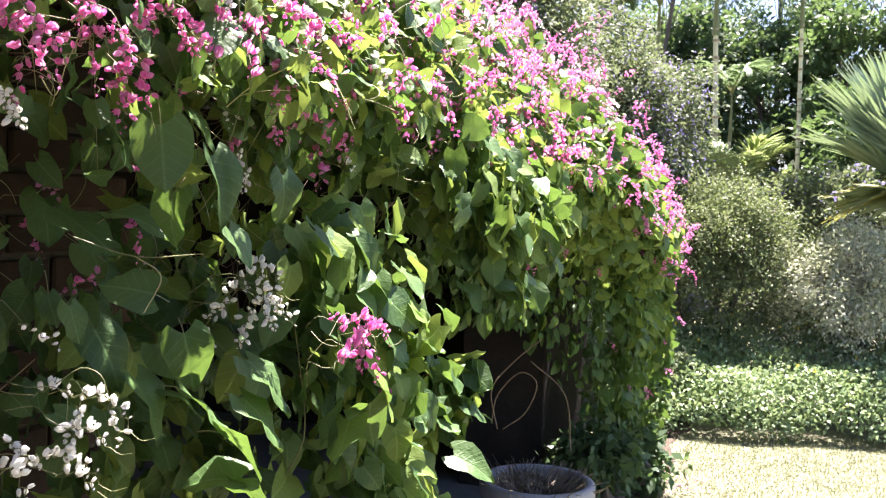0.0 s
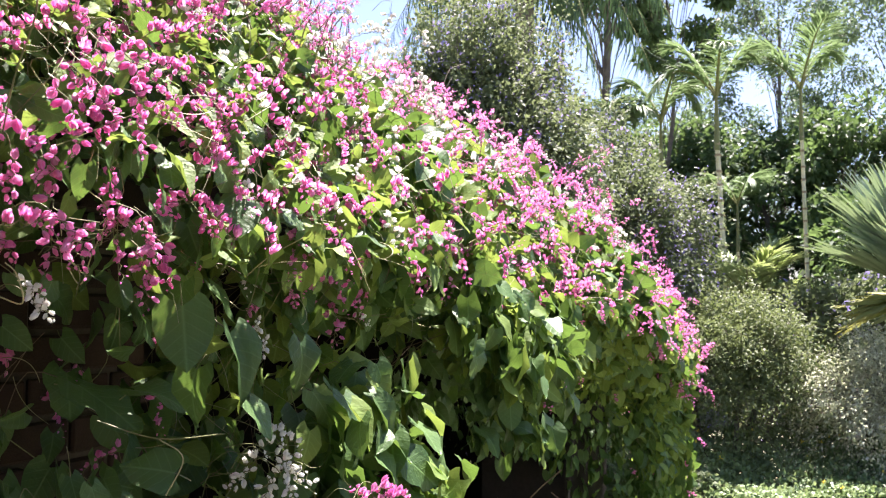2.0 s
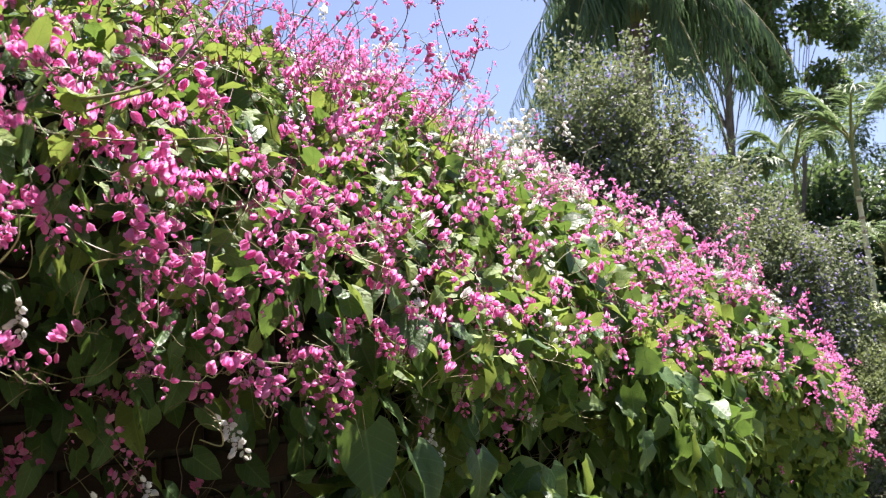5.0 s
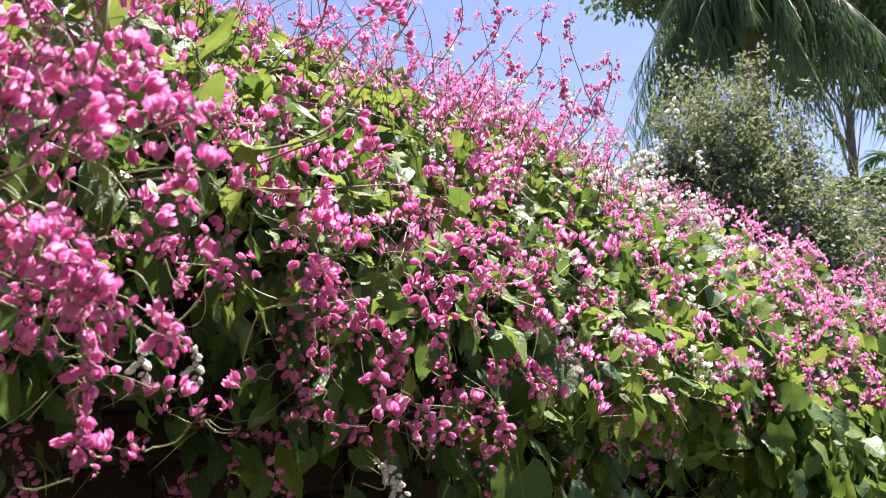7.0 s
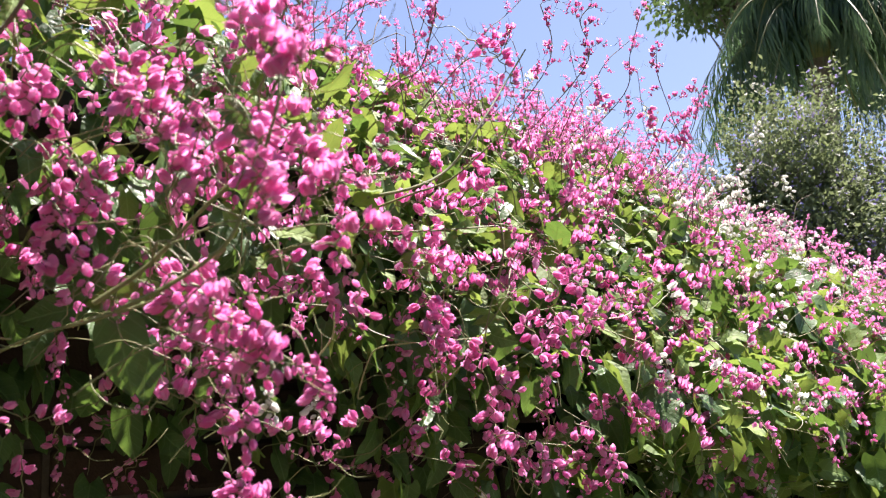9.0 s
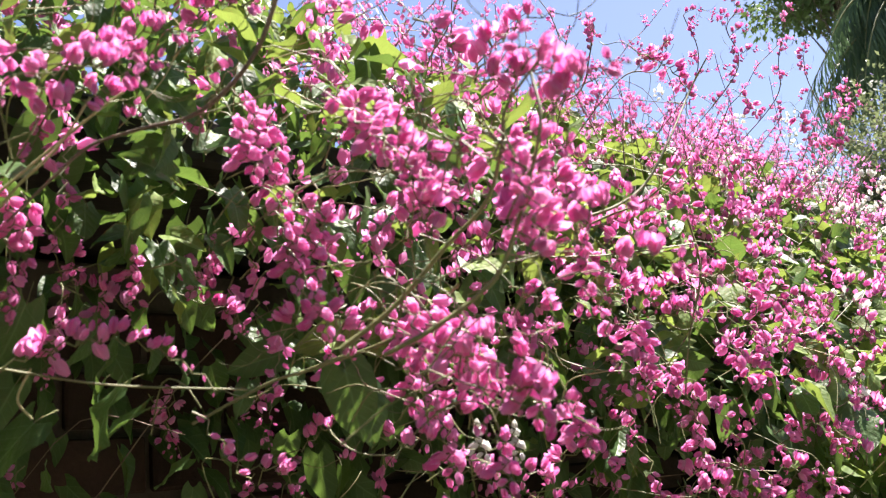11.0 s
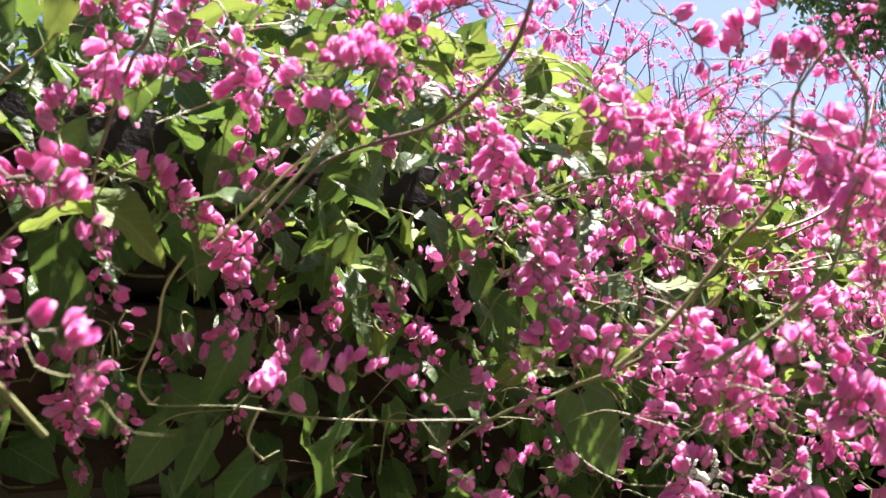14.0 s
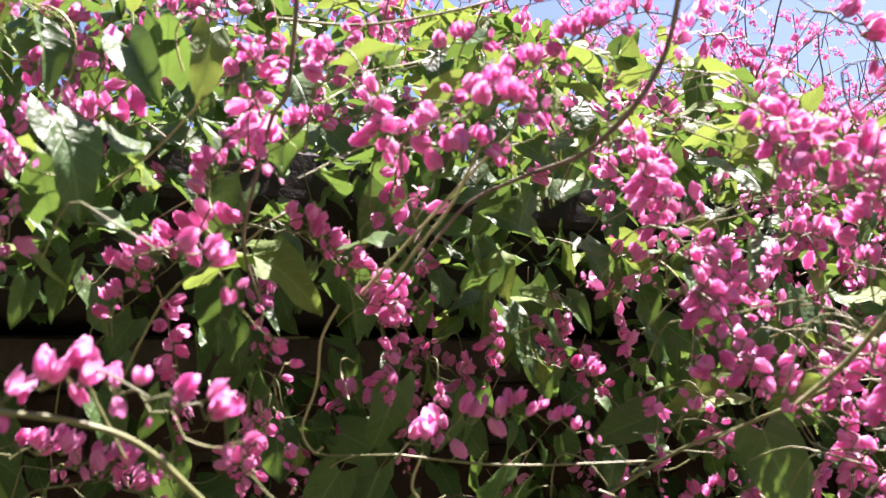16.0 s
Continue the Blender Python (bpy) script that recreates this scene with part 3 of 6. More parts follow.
REACH = [raceme(200 + i, 0.06 + 0.013 * i, "reach") for i in range(7)]
HANG_MID = [raceme(300 + i, 0.06 + 0.014 * i, "hang", 1, full=0.85) for i in range(5)]
REACH_MID = [raceme(400 + i, 0.06 + 0.014 * i, "reach", 1, full=0.85) for i in range(5)]
HANG_FAR = [raceme(500 + i, 0.06 + 0.016 * i, "hang", 2, 0.0112, 1.15) for i in range(4)]
REACH_FAR = [raceme(600 + i, 0.06 + 0.016 * i, "reach", 2, 0.0112, 1.15) for i in range(4)]
MESHES = {}
for tag, some in (("hang", HANG), ("reach", REACH)):
    for colour, mat in (("pink", M_PINK), ("white", M_WHITE)):
        MESHES[tag, colour] = [b.mesh("flower_spike", [mat, M_STEM]) for b in some]


def aim(yaw, tilt, size, pos):
    m = np.array(Euler((rng.normal(0, 0.25), tilt, yaw)).to_matrix()) * size
    out = np.eye(4)
    out[:3, :3], out[:3, 3] = m, pos
    return out


def spike(pos, tag, colour="pink", k=0, yaw=0.0, tilt=0.0, size=1.0):
    """One flower spike as a part of its vine."""
    owner = coral_vine if colour == "pink" else white_vine
    ob = part("flower_spike", MESHES[tag, colour][k % 7], owner)
    ob.matrix_basis = Matrix(aim(yaw, tilt, size, local(owner, pos)).tolist())
    return ob


def strew(owner, mats, n, s0, s1, q0, q1, sets, reach_share, lift, thin=None):
    """Many flower spikes joined into one mesh."""
    b = Batch()
    s, q, pos, normal = scatter_skin(rng, n, s0, s1, q0, q1, 0.16)
    for i in range(n):
        if thin is not None and not thin(s[i], pos[i][2]):
            continue
        yaw = rng.uniform(0, 6.28)
        hang, reach = sets
        if rng.random() < reach_share:
            src = reach[rng.integers(len(reach))]
            m = aim(yaw, rng.normal(-0.2, 0.5), rng.uniform(0.8, 1.15), local(owner, pos[i] + normal[i] * rng.uniform(0, lift)))
        else:
            src = hang[rng.integers(len(hang))]
            m = aim(yaw, rng.normal(0, 0.3), rng.uniform(0.8, 1.15), local(owner, pos[i] + normal[i] * rng.uniform(0.02, lift)))
        b.extend(src, m)
    return b


def clumped(k, level):
    return lambda s, z: noise.noise(Vector((s * k, z * k, 9.1))) > level


# near spikes as parts
for n, s0, s1, q0, q1, share, lift in ((30, -0.5, 1.0, 0.46, 0.60, 0.45, 0.05), (50, -0.6, 1.1, 0.55, 0.85, 0.7, 0.06), (20, 0.9, 1.6, 0.43, 0.7, 0.5, 0.06)):
    s, q, pos, normal = scatter_skin(rng, n, s0, s1, q0, q1, 0.04)
    for i in range(n):
        if s[i] < -0.08 and rng.random() < 0.45:
            continue
        tag = "reach" if rng.random() < share else "hang"
        spike(pos[i] + normal[i] * rng.uniform(0.0, lift), tag, "pink", rng.integers(7), rng.uniform(0, 6.28), rng.normal(-0.15 if tag == "reach" else 0, 0.4), rng.uniform(0.8, 1.1))
bloom = strew(coral_vine, None, 600, -0.8, 1.5, 0.45, 0.95, (HANG_MID, REACH_MID), 0.62, 0.08, lambda s, z: noise.noise(Vector((s * 7, z * 7, 3.3))) > -0.12 and (s > -0.08 or rng.random() < 0.7))
for args in ((250, 1.3, 1.9, 0.44, 0.92, (HANG_MID, REACH_MID), 0.55, 0.08, clumped(5, -0.15)),
             (420, 1.9, 2.7, 0.44, 0.92, (HANG_FAR, REACH_FAR), 0.55, 0.08, clumped(5, -0.15)),
             (1450, 2.5, 5.6, 0.42, 0.95, (HANG_FAR, REACH_FAR), 0.6, 0.12, clumped(4, -0.2)),
             (30, 2.8, 5.4, 0.15, 0.42, (HANG_FAR, REACH_FAR), 0.2, 0.06)):
    more = strew(coral_vine, None, *args)
    if more.v:
        bloom.extend(more, np.eye(4))
bloom.extend(strew(coral_vine, None, 200, 0.05, 1.3, 0.47, 0.80, (HANG_MID, REACH_MID), 0.7, 0.10, clumped(8, -0.05)), np.eye(4))
more = strew(coral_vine, None, 60, -0.1, 1.0, 0.36, 0.47, (HANG_MID, REACH_MID), 0.3, 0.03)
bloom.extend(more, np.eye(4))
part("blossom_mass", bloom.mesh("blossom_mass", [M_PINK, M_STEM]), coral_vine, "dense sprays of small pink flowers", "stuff")
pale = strew(white_vine, None, 46, 1.0, 1.55, 0.54, 0.72, (HANG_MID, REACH_MID), 0.5, 0.08, clumped(5, -0.1))
pale.extend(strew(white_vine, None, 70, 2.2, 3.8, 0.56, 0.86, (HANG_FAR, REACH_FAR), 0.5, 0.10), np.eye(4))
pale.extend(strew(white_vine, None, 110, 1.5, 2.4, 0.62, 0.90, (HANG_MID, REACH_MID), 0.55, 0.14), np.eye(4))
pale.extend(strew(white_vine, None, 12, 0.9, 1.4, 0.46, 0.54, (HANG_MID, REACH_MID), 0.3, 0.08), np.eye(4))
part("blossom_mass", pale.mesh("blossom_mass", [M_WHITE, M_STEM]), white_vine, "", "stuff")


def leaf_between(foot, tip, young_lit=False):
    """One leaf of the pink vine from its foot to its tip."""
    foot, tip = np.array(foot), np.array(tip)
    way = tip - foot
    ln = float(np.linalg.norm(way))
    if (foot - P0) @ U < 0.8:
        ln = min(ln, 0.052)
    way = unit(way + N * 0.18 * ln)
    nrm = unit(0.45 * N + 0.55 * UP - 0.2 * U + rng.normal(0, 0.45, 3))
    ob = part("leaf", (young_lit_meshes if young_lit else leaf_meshes)[rng.integers(6)], coral_vine)
    m = np.eye(4)
    m[:3, :3] = frames_of(way[None], nrm[None])[0] * ln
    m[:3, 0] *= 0.74 if (foot - P0) @ U < 0.8 else 1.0
    m[:3, 3] = local(coral_vine, foot)
    ob.matrix_basis = Matrix(m.tolist())


stalks = Batch()


def spike_between(foot, tip, tag, colour="pink"):
    """One flower spike from its foot to its tip."""
    owner = coral_vine if colour == "pink" else white_vine
    foot, tip = np.array(foot), np.array(tip)
    way = tip - foot
    ln = float(np.linalg.norm(way))
    step, base = (0.012, 0.055 * 0.88) if tag == "hang" else (0.013, 0.06)
    k = int(np.clip(round((ln - base) / step), 0, 6))
    size = float(np.clip(ln / (base + k * step), 0.8, 1.2))
    ob = part("flower_spike", MESHES[tag, colour][k], owner)
    way = unit(way)
    if tag == "hang":
        z = -way
        x = unit(np.cross(np.array([0.3, 0.9, 0.1]), z))
        rot = np.stack([x, np.cross(z, x), z], -1)
    else:
        y = unit(np.cross(UP + 0.3 * N, way))
        rot = np.stack([way, y, np.cross(way, y)], -1)
    m = np.eye(4)
    m[:3, :3], m[:3, 3] = rot * size, local(owner, foot)
    ob.matrix_basis = Matrix(m.tolist())
    back = unit(rng.normal(0, 0.22, 3) - N + 0.1 * UP)   # its stalk bends away into the heap
    root = [foot, foot - 0.018 * way + 0.008 * back, foot - 0.022 * way + 0.030 * back, foot - 0.02 * way + 0.055 * unit(back + rng.normal(0, 0.25, 3) - 0.3 * UP)]
    tube(stalks, local(coral_vine, curve_through(root, 3)), 0.0005, 0.0006, 0, 4)


def runner(name, pts, r0, r1, mat):
    """One stem or tendril of the pink vine."""
    b = Batch()
    if mat is M_TWIG and r0 < 0.001:  # rooted in the heap below
        pts = [tuple(np.array(pts[0]) - 0.12 * N - 0.08 * UP)] + list(pts)
    tube(b, local(coral_vine, curve_through(pts, 7)), max(r0, 0.0009), max(r1, 0.0008), 0, 6)
    part("tendril" if mat is M_TENDRIL else name, b.mesh(name, [mat]), coral_vine)
    if mat is M_TWIG and r0 < 0.001:  # thin shoots carry small spikes
        for p in curve_through(pts, 3)[2:]:
            ob = part("flower_spike", MESHES["reach", "pink"][0], coral_vine)
            ob.matrix_basis = Matrix(aim(rng.uniform(0, 6.28), rng.normal(-0.4, 0.5), rng.uniform(0.45, 0.75), local(coral_vine, p)).tolist())


# tangled stems, tendrils and thin sprays over the brow
tangle = Batch()
for k in range(260):
    s, q = rng.uniform(-0.9, 3.2), rng.uniform(0.30, 0.85)
    if s < 0.8 and rng.random() < 0.5:
        continue
    line = []
    ds, dq = rng.normal(0, 0.05), rng.normal(0, 0.025)
    off = rng.uniform(-0.10, 0.06)
    for i in range(6):
        o, z = mantle(s, q)
        line.append(bank(s, float(o[0]) + off + rng.normal(0, 0.03), float(np.ravel(z)[0]) + rng.normal(0, 0.03) + max(0, off)))
        s, q, off = s + ds, float(np.clip(q + dq, 0.2, 0.95)), off + rng.normal(0, 0.015)
    tube(tangle, local(coral_vine, curve_through(np.array(line), 4)), rng.uniform(0.0005, 0.0010), 0.0005, int(rng.integers(0, 2)), 4)
for k in range(260):
    s, q = rng.uniform(-0.7, 2.6), rng.uniform(0.36, 0.75)
    o, z = mantle(s, q)
    p = bank(s, float(o[0]) + 0.02, float(np.ravel(z)[0]))
    way = unit(N * 0.6 - UP * rng.uniform(-0.6, 1.0) + rng.normal(0, 0.5, 3))
    line, turn = [p], rng.normal(0, 0.35, 3)
    for i in range(13):
        way = unit(way + turn * (0.25 + 0.14 * i) - UP * 0.06)
        line.append(line[-1] + way * 0.009 * (1 - 0.045 * i))
    tube(tangle, local(coral_vine, np.array(line)), 0.0007, 0.0004, 2, 3)
part("tangle", tangle.mesh("tangle", [M_STEM, M_TWIG, M_TENDRIL]), coral_vine, "tangled thin stems and curling tendrils", "stuff")
airy = Batch()
for k in range(215):
    s = rng.uniform(-0.1, 3.4) if k % 2 else rng.uniform(0.4, 1.7)
    o, z = mantle(s, rng.uniform(0.58, 0.95) if k % 2 else rng.uniform(0.62, 0.76))
    p = bank(s, float(o[0]), float(np.ravel(z)[0]) - 0.02)
    way = unit(UP + rng.normal(0, 0.35, 3))
    line, turn = [p], rng.normal(0, 0.16, 3)
    for i in range(14 if k % 5 == 0 else 7):
        way = unit(way + turn * (0.5 if k % 4 == 0 else 1) + rng.normal(0, 0.14, 3) + 0.08 * UP)
        line.append(line[-1] + way * rng.uniform(0.018, 0.030))
    line = np.array(line)
    tube(airy, local(coral_vine, curve_through(line, 3)), *((0.0011, 0.0006) if s < 1.2 else (0.0015, 0.0008)), 1, 4)
    for i in range(3, len(line)):
        if rng.random() < 0.8:
            src = (HANG_FAR if rng.random() < 0.3 else REACH_FAR)[0]
            airy.extend(src, aim(rng.uniform(0, 6.28), rng.normal(-0.5, 0.5), rng.uniform(0.30, 0.56), local(coral_vine, line[i])))
part("airy_sprays", airy.mesh("airy_sprays", [M_PINK, M_TWIG]), coral_vine, "thin twigs with small pink buds against the sky", "stuff")

# ---- ground, walls ----
def sheet(name, x0, x1, y0, y1, z, nx, ny, mat, bumpy=0.0):
    b = Batch()
    xs, ys = np.linspace(x0, x1, nx), np.linspace(y0, y1, ny)
    gx, gy = np.meshgrid(xs, ys)
    gz = np.full(gx.shape, z) + bumpy * np.array([noise.noise(Vector((a * 0.8, c * 0.8, 0))) for a, c in zip(gx.ravel(), gy.ravel())]).reshape(gx.shape)
    b.put(np.stack([gx, gy, gz], -1).reshape(-1, 3), grid_quads(ny, nx), np.stack([gx, gy], -1).reshape(-1, 2))
    return b.mesh(name, [mat])


ground = tagged(new("ground", sheet("ground", -400, 400, -400, 600, 0.0, 41, 41, M_GRASS_BED)), "pale sunlit mown lawn and earth", "ground", kind="structure")


def wall(name, s0, s1, o0, o1, z0, z1, mat, label, category="wall"):
    """An upright block along the bank's line."""
    me = box_mesh(name, (s0, -o1, z0), (s1, -o0, z1), mat, 0.006)
    ob = new(name, me)
    ob.matrix_basis = Matrix.Translation(Vector(P0)) @ Matrix.Rotation(math.atan2(U[1], U[0]), 4, "Z")
    return tagged(ob, label, category, kind="structure")


wall_near = wall("wall_near", -1.6, 1.55, -0.95, -0.70, 0.0, 1.91, M_MORTAR, "brown brick wall under the vine, shade darkened into its colour")
# Back, end and side walls are added; their near-black colour carries the shade.
wall_far = wall("wall_far", 4.2, 5.15, -0.75, -0.34, 0.0, 1.85, M_PASSAGE_SHADE, "brick wall behind hanging vine, shade put in its near-black colour")
wall_back = wall("wall_back", -1.6, 5.3, -3.2, -3.0, 0.0, 1.95, M_PASSAGE_SHADE, "added rear wall of the passage, near-black in place of shade")
wall_end = wall("wall_end", 4.95, 5.15, -3.0, -0.755, 0.0, 1.9, M_PASSAGE_SHADE, "added end wall of the passage, near-black in place of shade")
wall_side = wall("wall_side", -1.6, -1.4, -3.0, -0.75, 0.0, 1.9, M_PASSAGE_SHADE, "added side wall of the passage, near-black in place of shade")
# Roof slab added to keep sun and sky out of passage and recess.
roof = wall("roof", -1.6, 5.3, -3.2, -0.34, 1.933, 1.99, M_PASSAGE_SHADE, "flat near-black roof added under the vine to block light", "roof")
slab = wall("pavement", -1.6, 5.1, -3.0, -0.30, -0.1, 0.012, M_CONCRETE, "grey concrete floor of the shaded passage", "pavement")

# Unseen wall, added to hold sky light off the vine's near end.
wall_behind = wall("wall_behind", -4.0, 0.4, 1.9, 2.1, 0.0, 4.2, M_BRICK, "unseen plain brick wall added to block sky light")
# Dark ground added out of view, so less light bounces onto the vine.
bed = wall("unseen_dark_ground", -4.0, 2.2, -0.04, 1.2, -0.1, 0.015, M_SOIL, "unseen dark earth added along the wall to cut bounced light", "ground")
slab_front = wall("pavement_front", 1.3, 3.72, -0.298, -0.02, -0.1, 0.012, M_CONCRETE, "grey concrete doorstep of the shaded passage", "pavement")
strip = Batch()
us = np.linspace(2.2, 6.2, 60)
rim = np.array([0.06 + 0.10 * noise.noise(Vector((a * 1.7, 0, 2))) + 0.04 * noise.noise(Vector((a * 7, 0, 5))) for a in us]) + np.interp(us, [2.2, 3.6, 3.9, 6.2], [-0.03, -0.03, 0.06, 0.10])
low = np.interp(us, [3.70, 3.76], [-0.018, -0.295])
strip.put(bank(np.repeat(us, 4), (low[:, None] + (rim - low)[:, None] * np.linspace(0, 1, 4)).ravel(), np.tile([0.012, 0.016, 0.014, 0.004], 60)), grid_quads(60, 4), np.zeros((240, 2)))
bed_far = tagged(new("garden_bed_far", strip.mesh("garden_bed_far", [M_SOIL])), "dark bare earth under the hanging vine", "ground", kind="structure")

# ---- single sprays, leaves and runners ----
# flower spikes that stand out, over the near end of the wall
spike_between((-0.801, 0.374, 1.667), (-0.694, 0.456, 1.651), "reach")
spike_between((-0.829, 0.313, 1.801), (-0.919, 0.268, 1.757), "reach")
spike_between((-0.849, 0.326, 1.766), (-0.859, 0.343, 1.708), "hang")
spike_between((-0.864, 0.338, 1.710), (-0.898, 0.334, 1.662), "hang")
spike_between((-0.884, 0.342, 1.700), (-0.902, 0.346, 1.660), "hang")
spike_between((-0.872, 0.359, 1.708), (-0.889, 0.368, 1.657), "hang")
spike_between((-0.807, 0.133, 1.681), (-0.745, 0.184, 1.662), "reach")
spike_between((-0.984, 0.245, 1.702), (-0.960, 0.272, 1.678), "reach")
spike_between((-0.963, 0.267, 1.685), (-0.928, 0.298, 1.669), "reach")
spike_between((-0.947, 0.281, 1.677), (-0.931, 0.300, 1.659), "reach")
spike_between((-0.784, 0.265, 1.839), (-0.777, 0.258, 1.868), "reach")
spike_between((-0.814, 0.262, 1.795), (-0.799, 0.263, 1.817), "reach")
spike_between((-0.845, 0.335, 1.815), (-0.817, 0.365, 1.790), "reach")
spike_between((-0.836, 0.345, 1.806), (-0.822, 0.365, 1.780), "reach")
spike_between((-0.841, 0.369, 1.802), (-0.824, 0.396, 1.764), "reach")
spike_between((-0.819, 0.390, 1.788), (-0.814, 0.409, 1.750), "hang")
spike_between((-0.847, 0.342, 1.857), (-0.800, 0.367, 1.877), "reach")
spike_between((-0.751, 0.287, 1.841), (-0.736, 0.291, 1.859), "reach")
spike_between((-0.714, 0.279, 1.830), (-0.718, 0.293, 1.790), "hang")
spike_between((-0.700, 0.298, 1.774), (-0.669, 0.315, 1.787), "reach")
spike_between((-0.694, 0.299, 1.783), (-0.683, 0.300, 1.801), "reach")
spike_between((-0.688, 0.315, 1.817), (-0.666, 0.330, 1.818), "reach")
spike_between((-0.670, 0.400, 1.861), (-0.644, 0.408, 1.885), "reach")
spike_between((-0.679, 0.341, 1.833), (-0.658, 0.354, 1.836), "reach")
spike_between((-0.825, 0.405, 1.740), (-0.831, 0.409, 1.720), "hang")
spike_between((-0.809, 0.507, 1.769), (-0.816, 0.512, 1.745), "hang")
spike_between((-0.834, 0.501, 1.744), (-0.841, 0.505, 1.719), "hang")
spike_between((-0.807, 0.430, 1.711), (-0.820, 0.434, 1.677), "hang")
spike_between((-0.801, 0.600, 1.777), (-0.819, 0.601, 1.743), "hang")
spike_between((-0.816, 0.604, 1.740), (-0.791, 0.634, 1.712), "reach")
spike_between((-0.652, 0.428, 1.823), (-0.643, 0.453, 1.777), "hang")
spike_between((-0.661, 0.484, 1.828), (-0.683, 0.476, 1.810), "reach")
spike_between((-0.579, 0.420, 1.809), (-0.564, 0.449, 1.765), "reach")
spike_between((-0.564, 0.466, 1.786), (-0.542, 0.494, 1.755), "reach")
spike_between((-0.598, 0.497, 1.778), (-0.567, 0.517, 1.783), "reach")
spike_between((-0.638, 0.458, 1.773), (-0.641, 0.479, 1.716), "hang")
spike_between((-0.625, 0.473, 1.758), (-0.636, 0.487, 1.705), "hang")
spike_between((-0.619, 0.438, 1.699), (-0.618, 0.449, 1.672), "hang")
spike_between((-0.565, 0.555, 1.819), (-0.558, 0.580, 1.769), "reach")
spike_between((-0.622, 0.646, 1.814), (-0.630, 0.659, 1.767), "hang")
spike_between((-0.672, 0.634, 1.756), (-0.645, 0.649, 1.768), "reach")
spike_between((-0.604, 0.571, 1.714), (-0.609, 0.578, 1.687), "hang")
spike_between((-0.662, 0.569, 1.681), (-0.641, 0.587, 1.672), "reach")
spike_between((-0.717, 0.630, 1.690), (-0.721, 0.637, 1.667), "hang")
spike_between((-0.695, 0.604, 1.665), (-0.679, 0.627, 1.635), "reach")
spike_between((-0.626, 0.606, 1.652), (-0.621, 0.625, 1.615), "hang")
spike_between((-0.586, 0.593, 1.690), (-0.607, 0.599, 1.638), "hang")
spike_between((-0.936, 0.236, 1.964), (-0.918, 0.258, 1.941), "reach")
spike_between((-0.955, 0.234, 1.937), (-0.939, 0.255, 1.912), "reach")
spike_between((-0.958, 0.266, 1.915), (-0.949, 0.281, 1.894), "reach")
spike_between((-0.909, 0.300, 1.916), (-0.879, 0.321, 1.917), "reach")
spike_between((-0.928, 0.298, 1.953), (-0.907, 0.309, 1.961), "reach")
spike_between((-0.904, 0.307, 1.970), (-0.874, 0.329, 1.968), "reach")
spike_between((-0.493, 0.452, 1.769), (-0.471, 0.485, 1.687), "hang")
spike_between((-0.541, 0.834, 1.742), (-0.476, 0.873, 1.705), "reach")
spike_between((-0.572, 0.493, 1.695), (-0.557, 0.520, 1.623), "hang")
spike_between((-0.658, 0.669, 1.656), (-0.657, 0.693, 1.570), "hang")
spike_between((-0.697, 0.610, 1.681), (-0.677, 0.632, 1.635), "hang")
spike_between((-0.788, 0.701, 1.615), (-0.724, 0.727, 1.624), "reach")
spike_between((-0.677, 0.761, 1.579), (-0.628, 0.788, 1.560), "reach")
spike_between((-0.620, 0.680, 1.759), (-0.560, 0.705, 1.766), "reach")
spike_between((-0.483, 0.882, 1.662), (-0.464, 0.916, 1.571), "hang")
spike_between((-0.516, 0.872, 1.645), (-0.548, 0.874, 1.587), "hang")
spike_between((-0.721, 0.465, 1.637), (-0.710, 0.486, 1.579), "hang")
spike_between((-0.746, 0.555, 1.598), (-0.715, 0.575, 1.576), "reach")
spike_between((-0.541, 0.460, 1.865), (-0.520, 0.484, 1.813), "reach")
spike_between((-0.509, 0.466, 1.815), (-0.447, 0.486, 1.844), "reach")
spike_between((-0.469, 0.909, 1.999), (-0.426, 0.949, 1.924), "reach")
spike_between((-0.516, 0.539, 1.621), (-0.501, 0.552, 1.599), "hang")
spike_between((-0.487, 0.624, 1.772), (-0.525, 0.607, 1.769), "reach")
spike_between((-0.572, 0.478, 1.682), (-0.549, 0.491, 1.646), "hang")
spike_between((-0.554, 0.487, 1.661), (-0.525, 0.501, 1.623), "hang")
spike_between((-0.570, 0.489, 1.630), (-0.527, 0.502, 1.616), "reach")
spike_between((-0.579, 0.509, 1.621), (-0.550, 0.520, 1.604), "reach")
spike_between((-0.556, 0.530, 1.652), (-0.539, 0.541, 1.616), "hang")
spike_between((-0.612, 0.616, 1.619), (-0.617, 0.625, 1.567), "hang")
spike_between((-0.616, 0.625, 1.567), (-0.625, 0.634, 1.511), "hang")
spike_between((-0.686, 0.704, 1.610), (-0.750, 0.689, 1.602), "reach")
spike_between((-0.670, 0.818, 1.583), (-0.619, 0.837, 1.555), "reach")
spike_between((-0.561, 0.845, 1.590), (-0.613, 0.838, 1.558), "reach")
spike_between((-0.581, 0.853, 1.793), (-0.531, 0.878, 1.729), "reach")
spike_between((-0.547, 0.872, 1.741), (-0.466, 0.897, 1.719), "reach")
spike_between((-0.566, 0.808, 1.775), (-0.430, 0.842, 1.777), "reach")
spike_between((-0.462, 0.822, 1.840), (-0.430, 0.842, 1.777), "hang")
spike_between((-0.526, 0.709, 1.800), (-0.476, 0.723, 1.792), "reach")
spike_between((-0.556, 0.599, 1.783), (-0.527, 0.612, 1.757), "reach")
spike_between((-0.459, 0.481, 1.708), (-0.462, 0.484, 1.687), "hang")
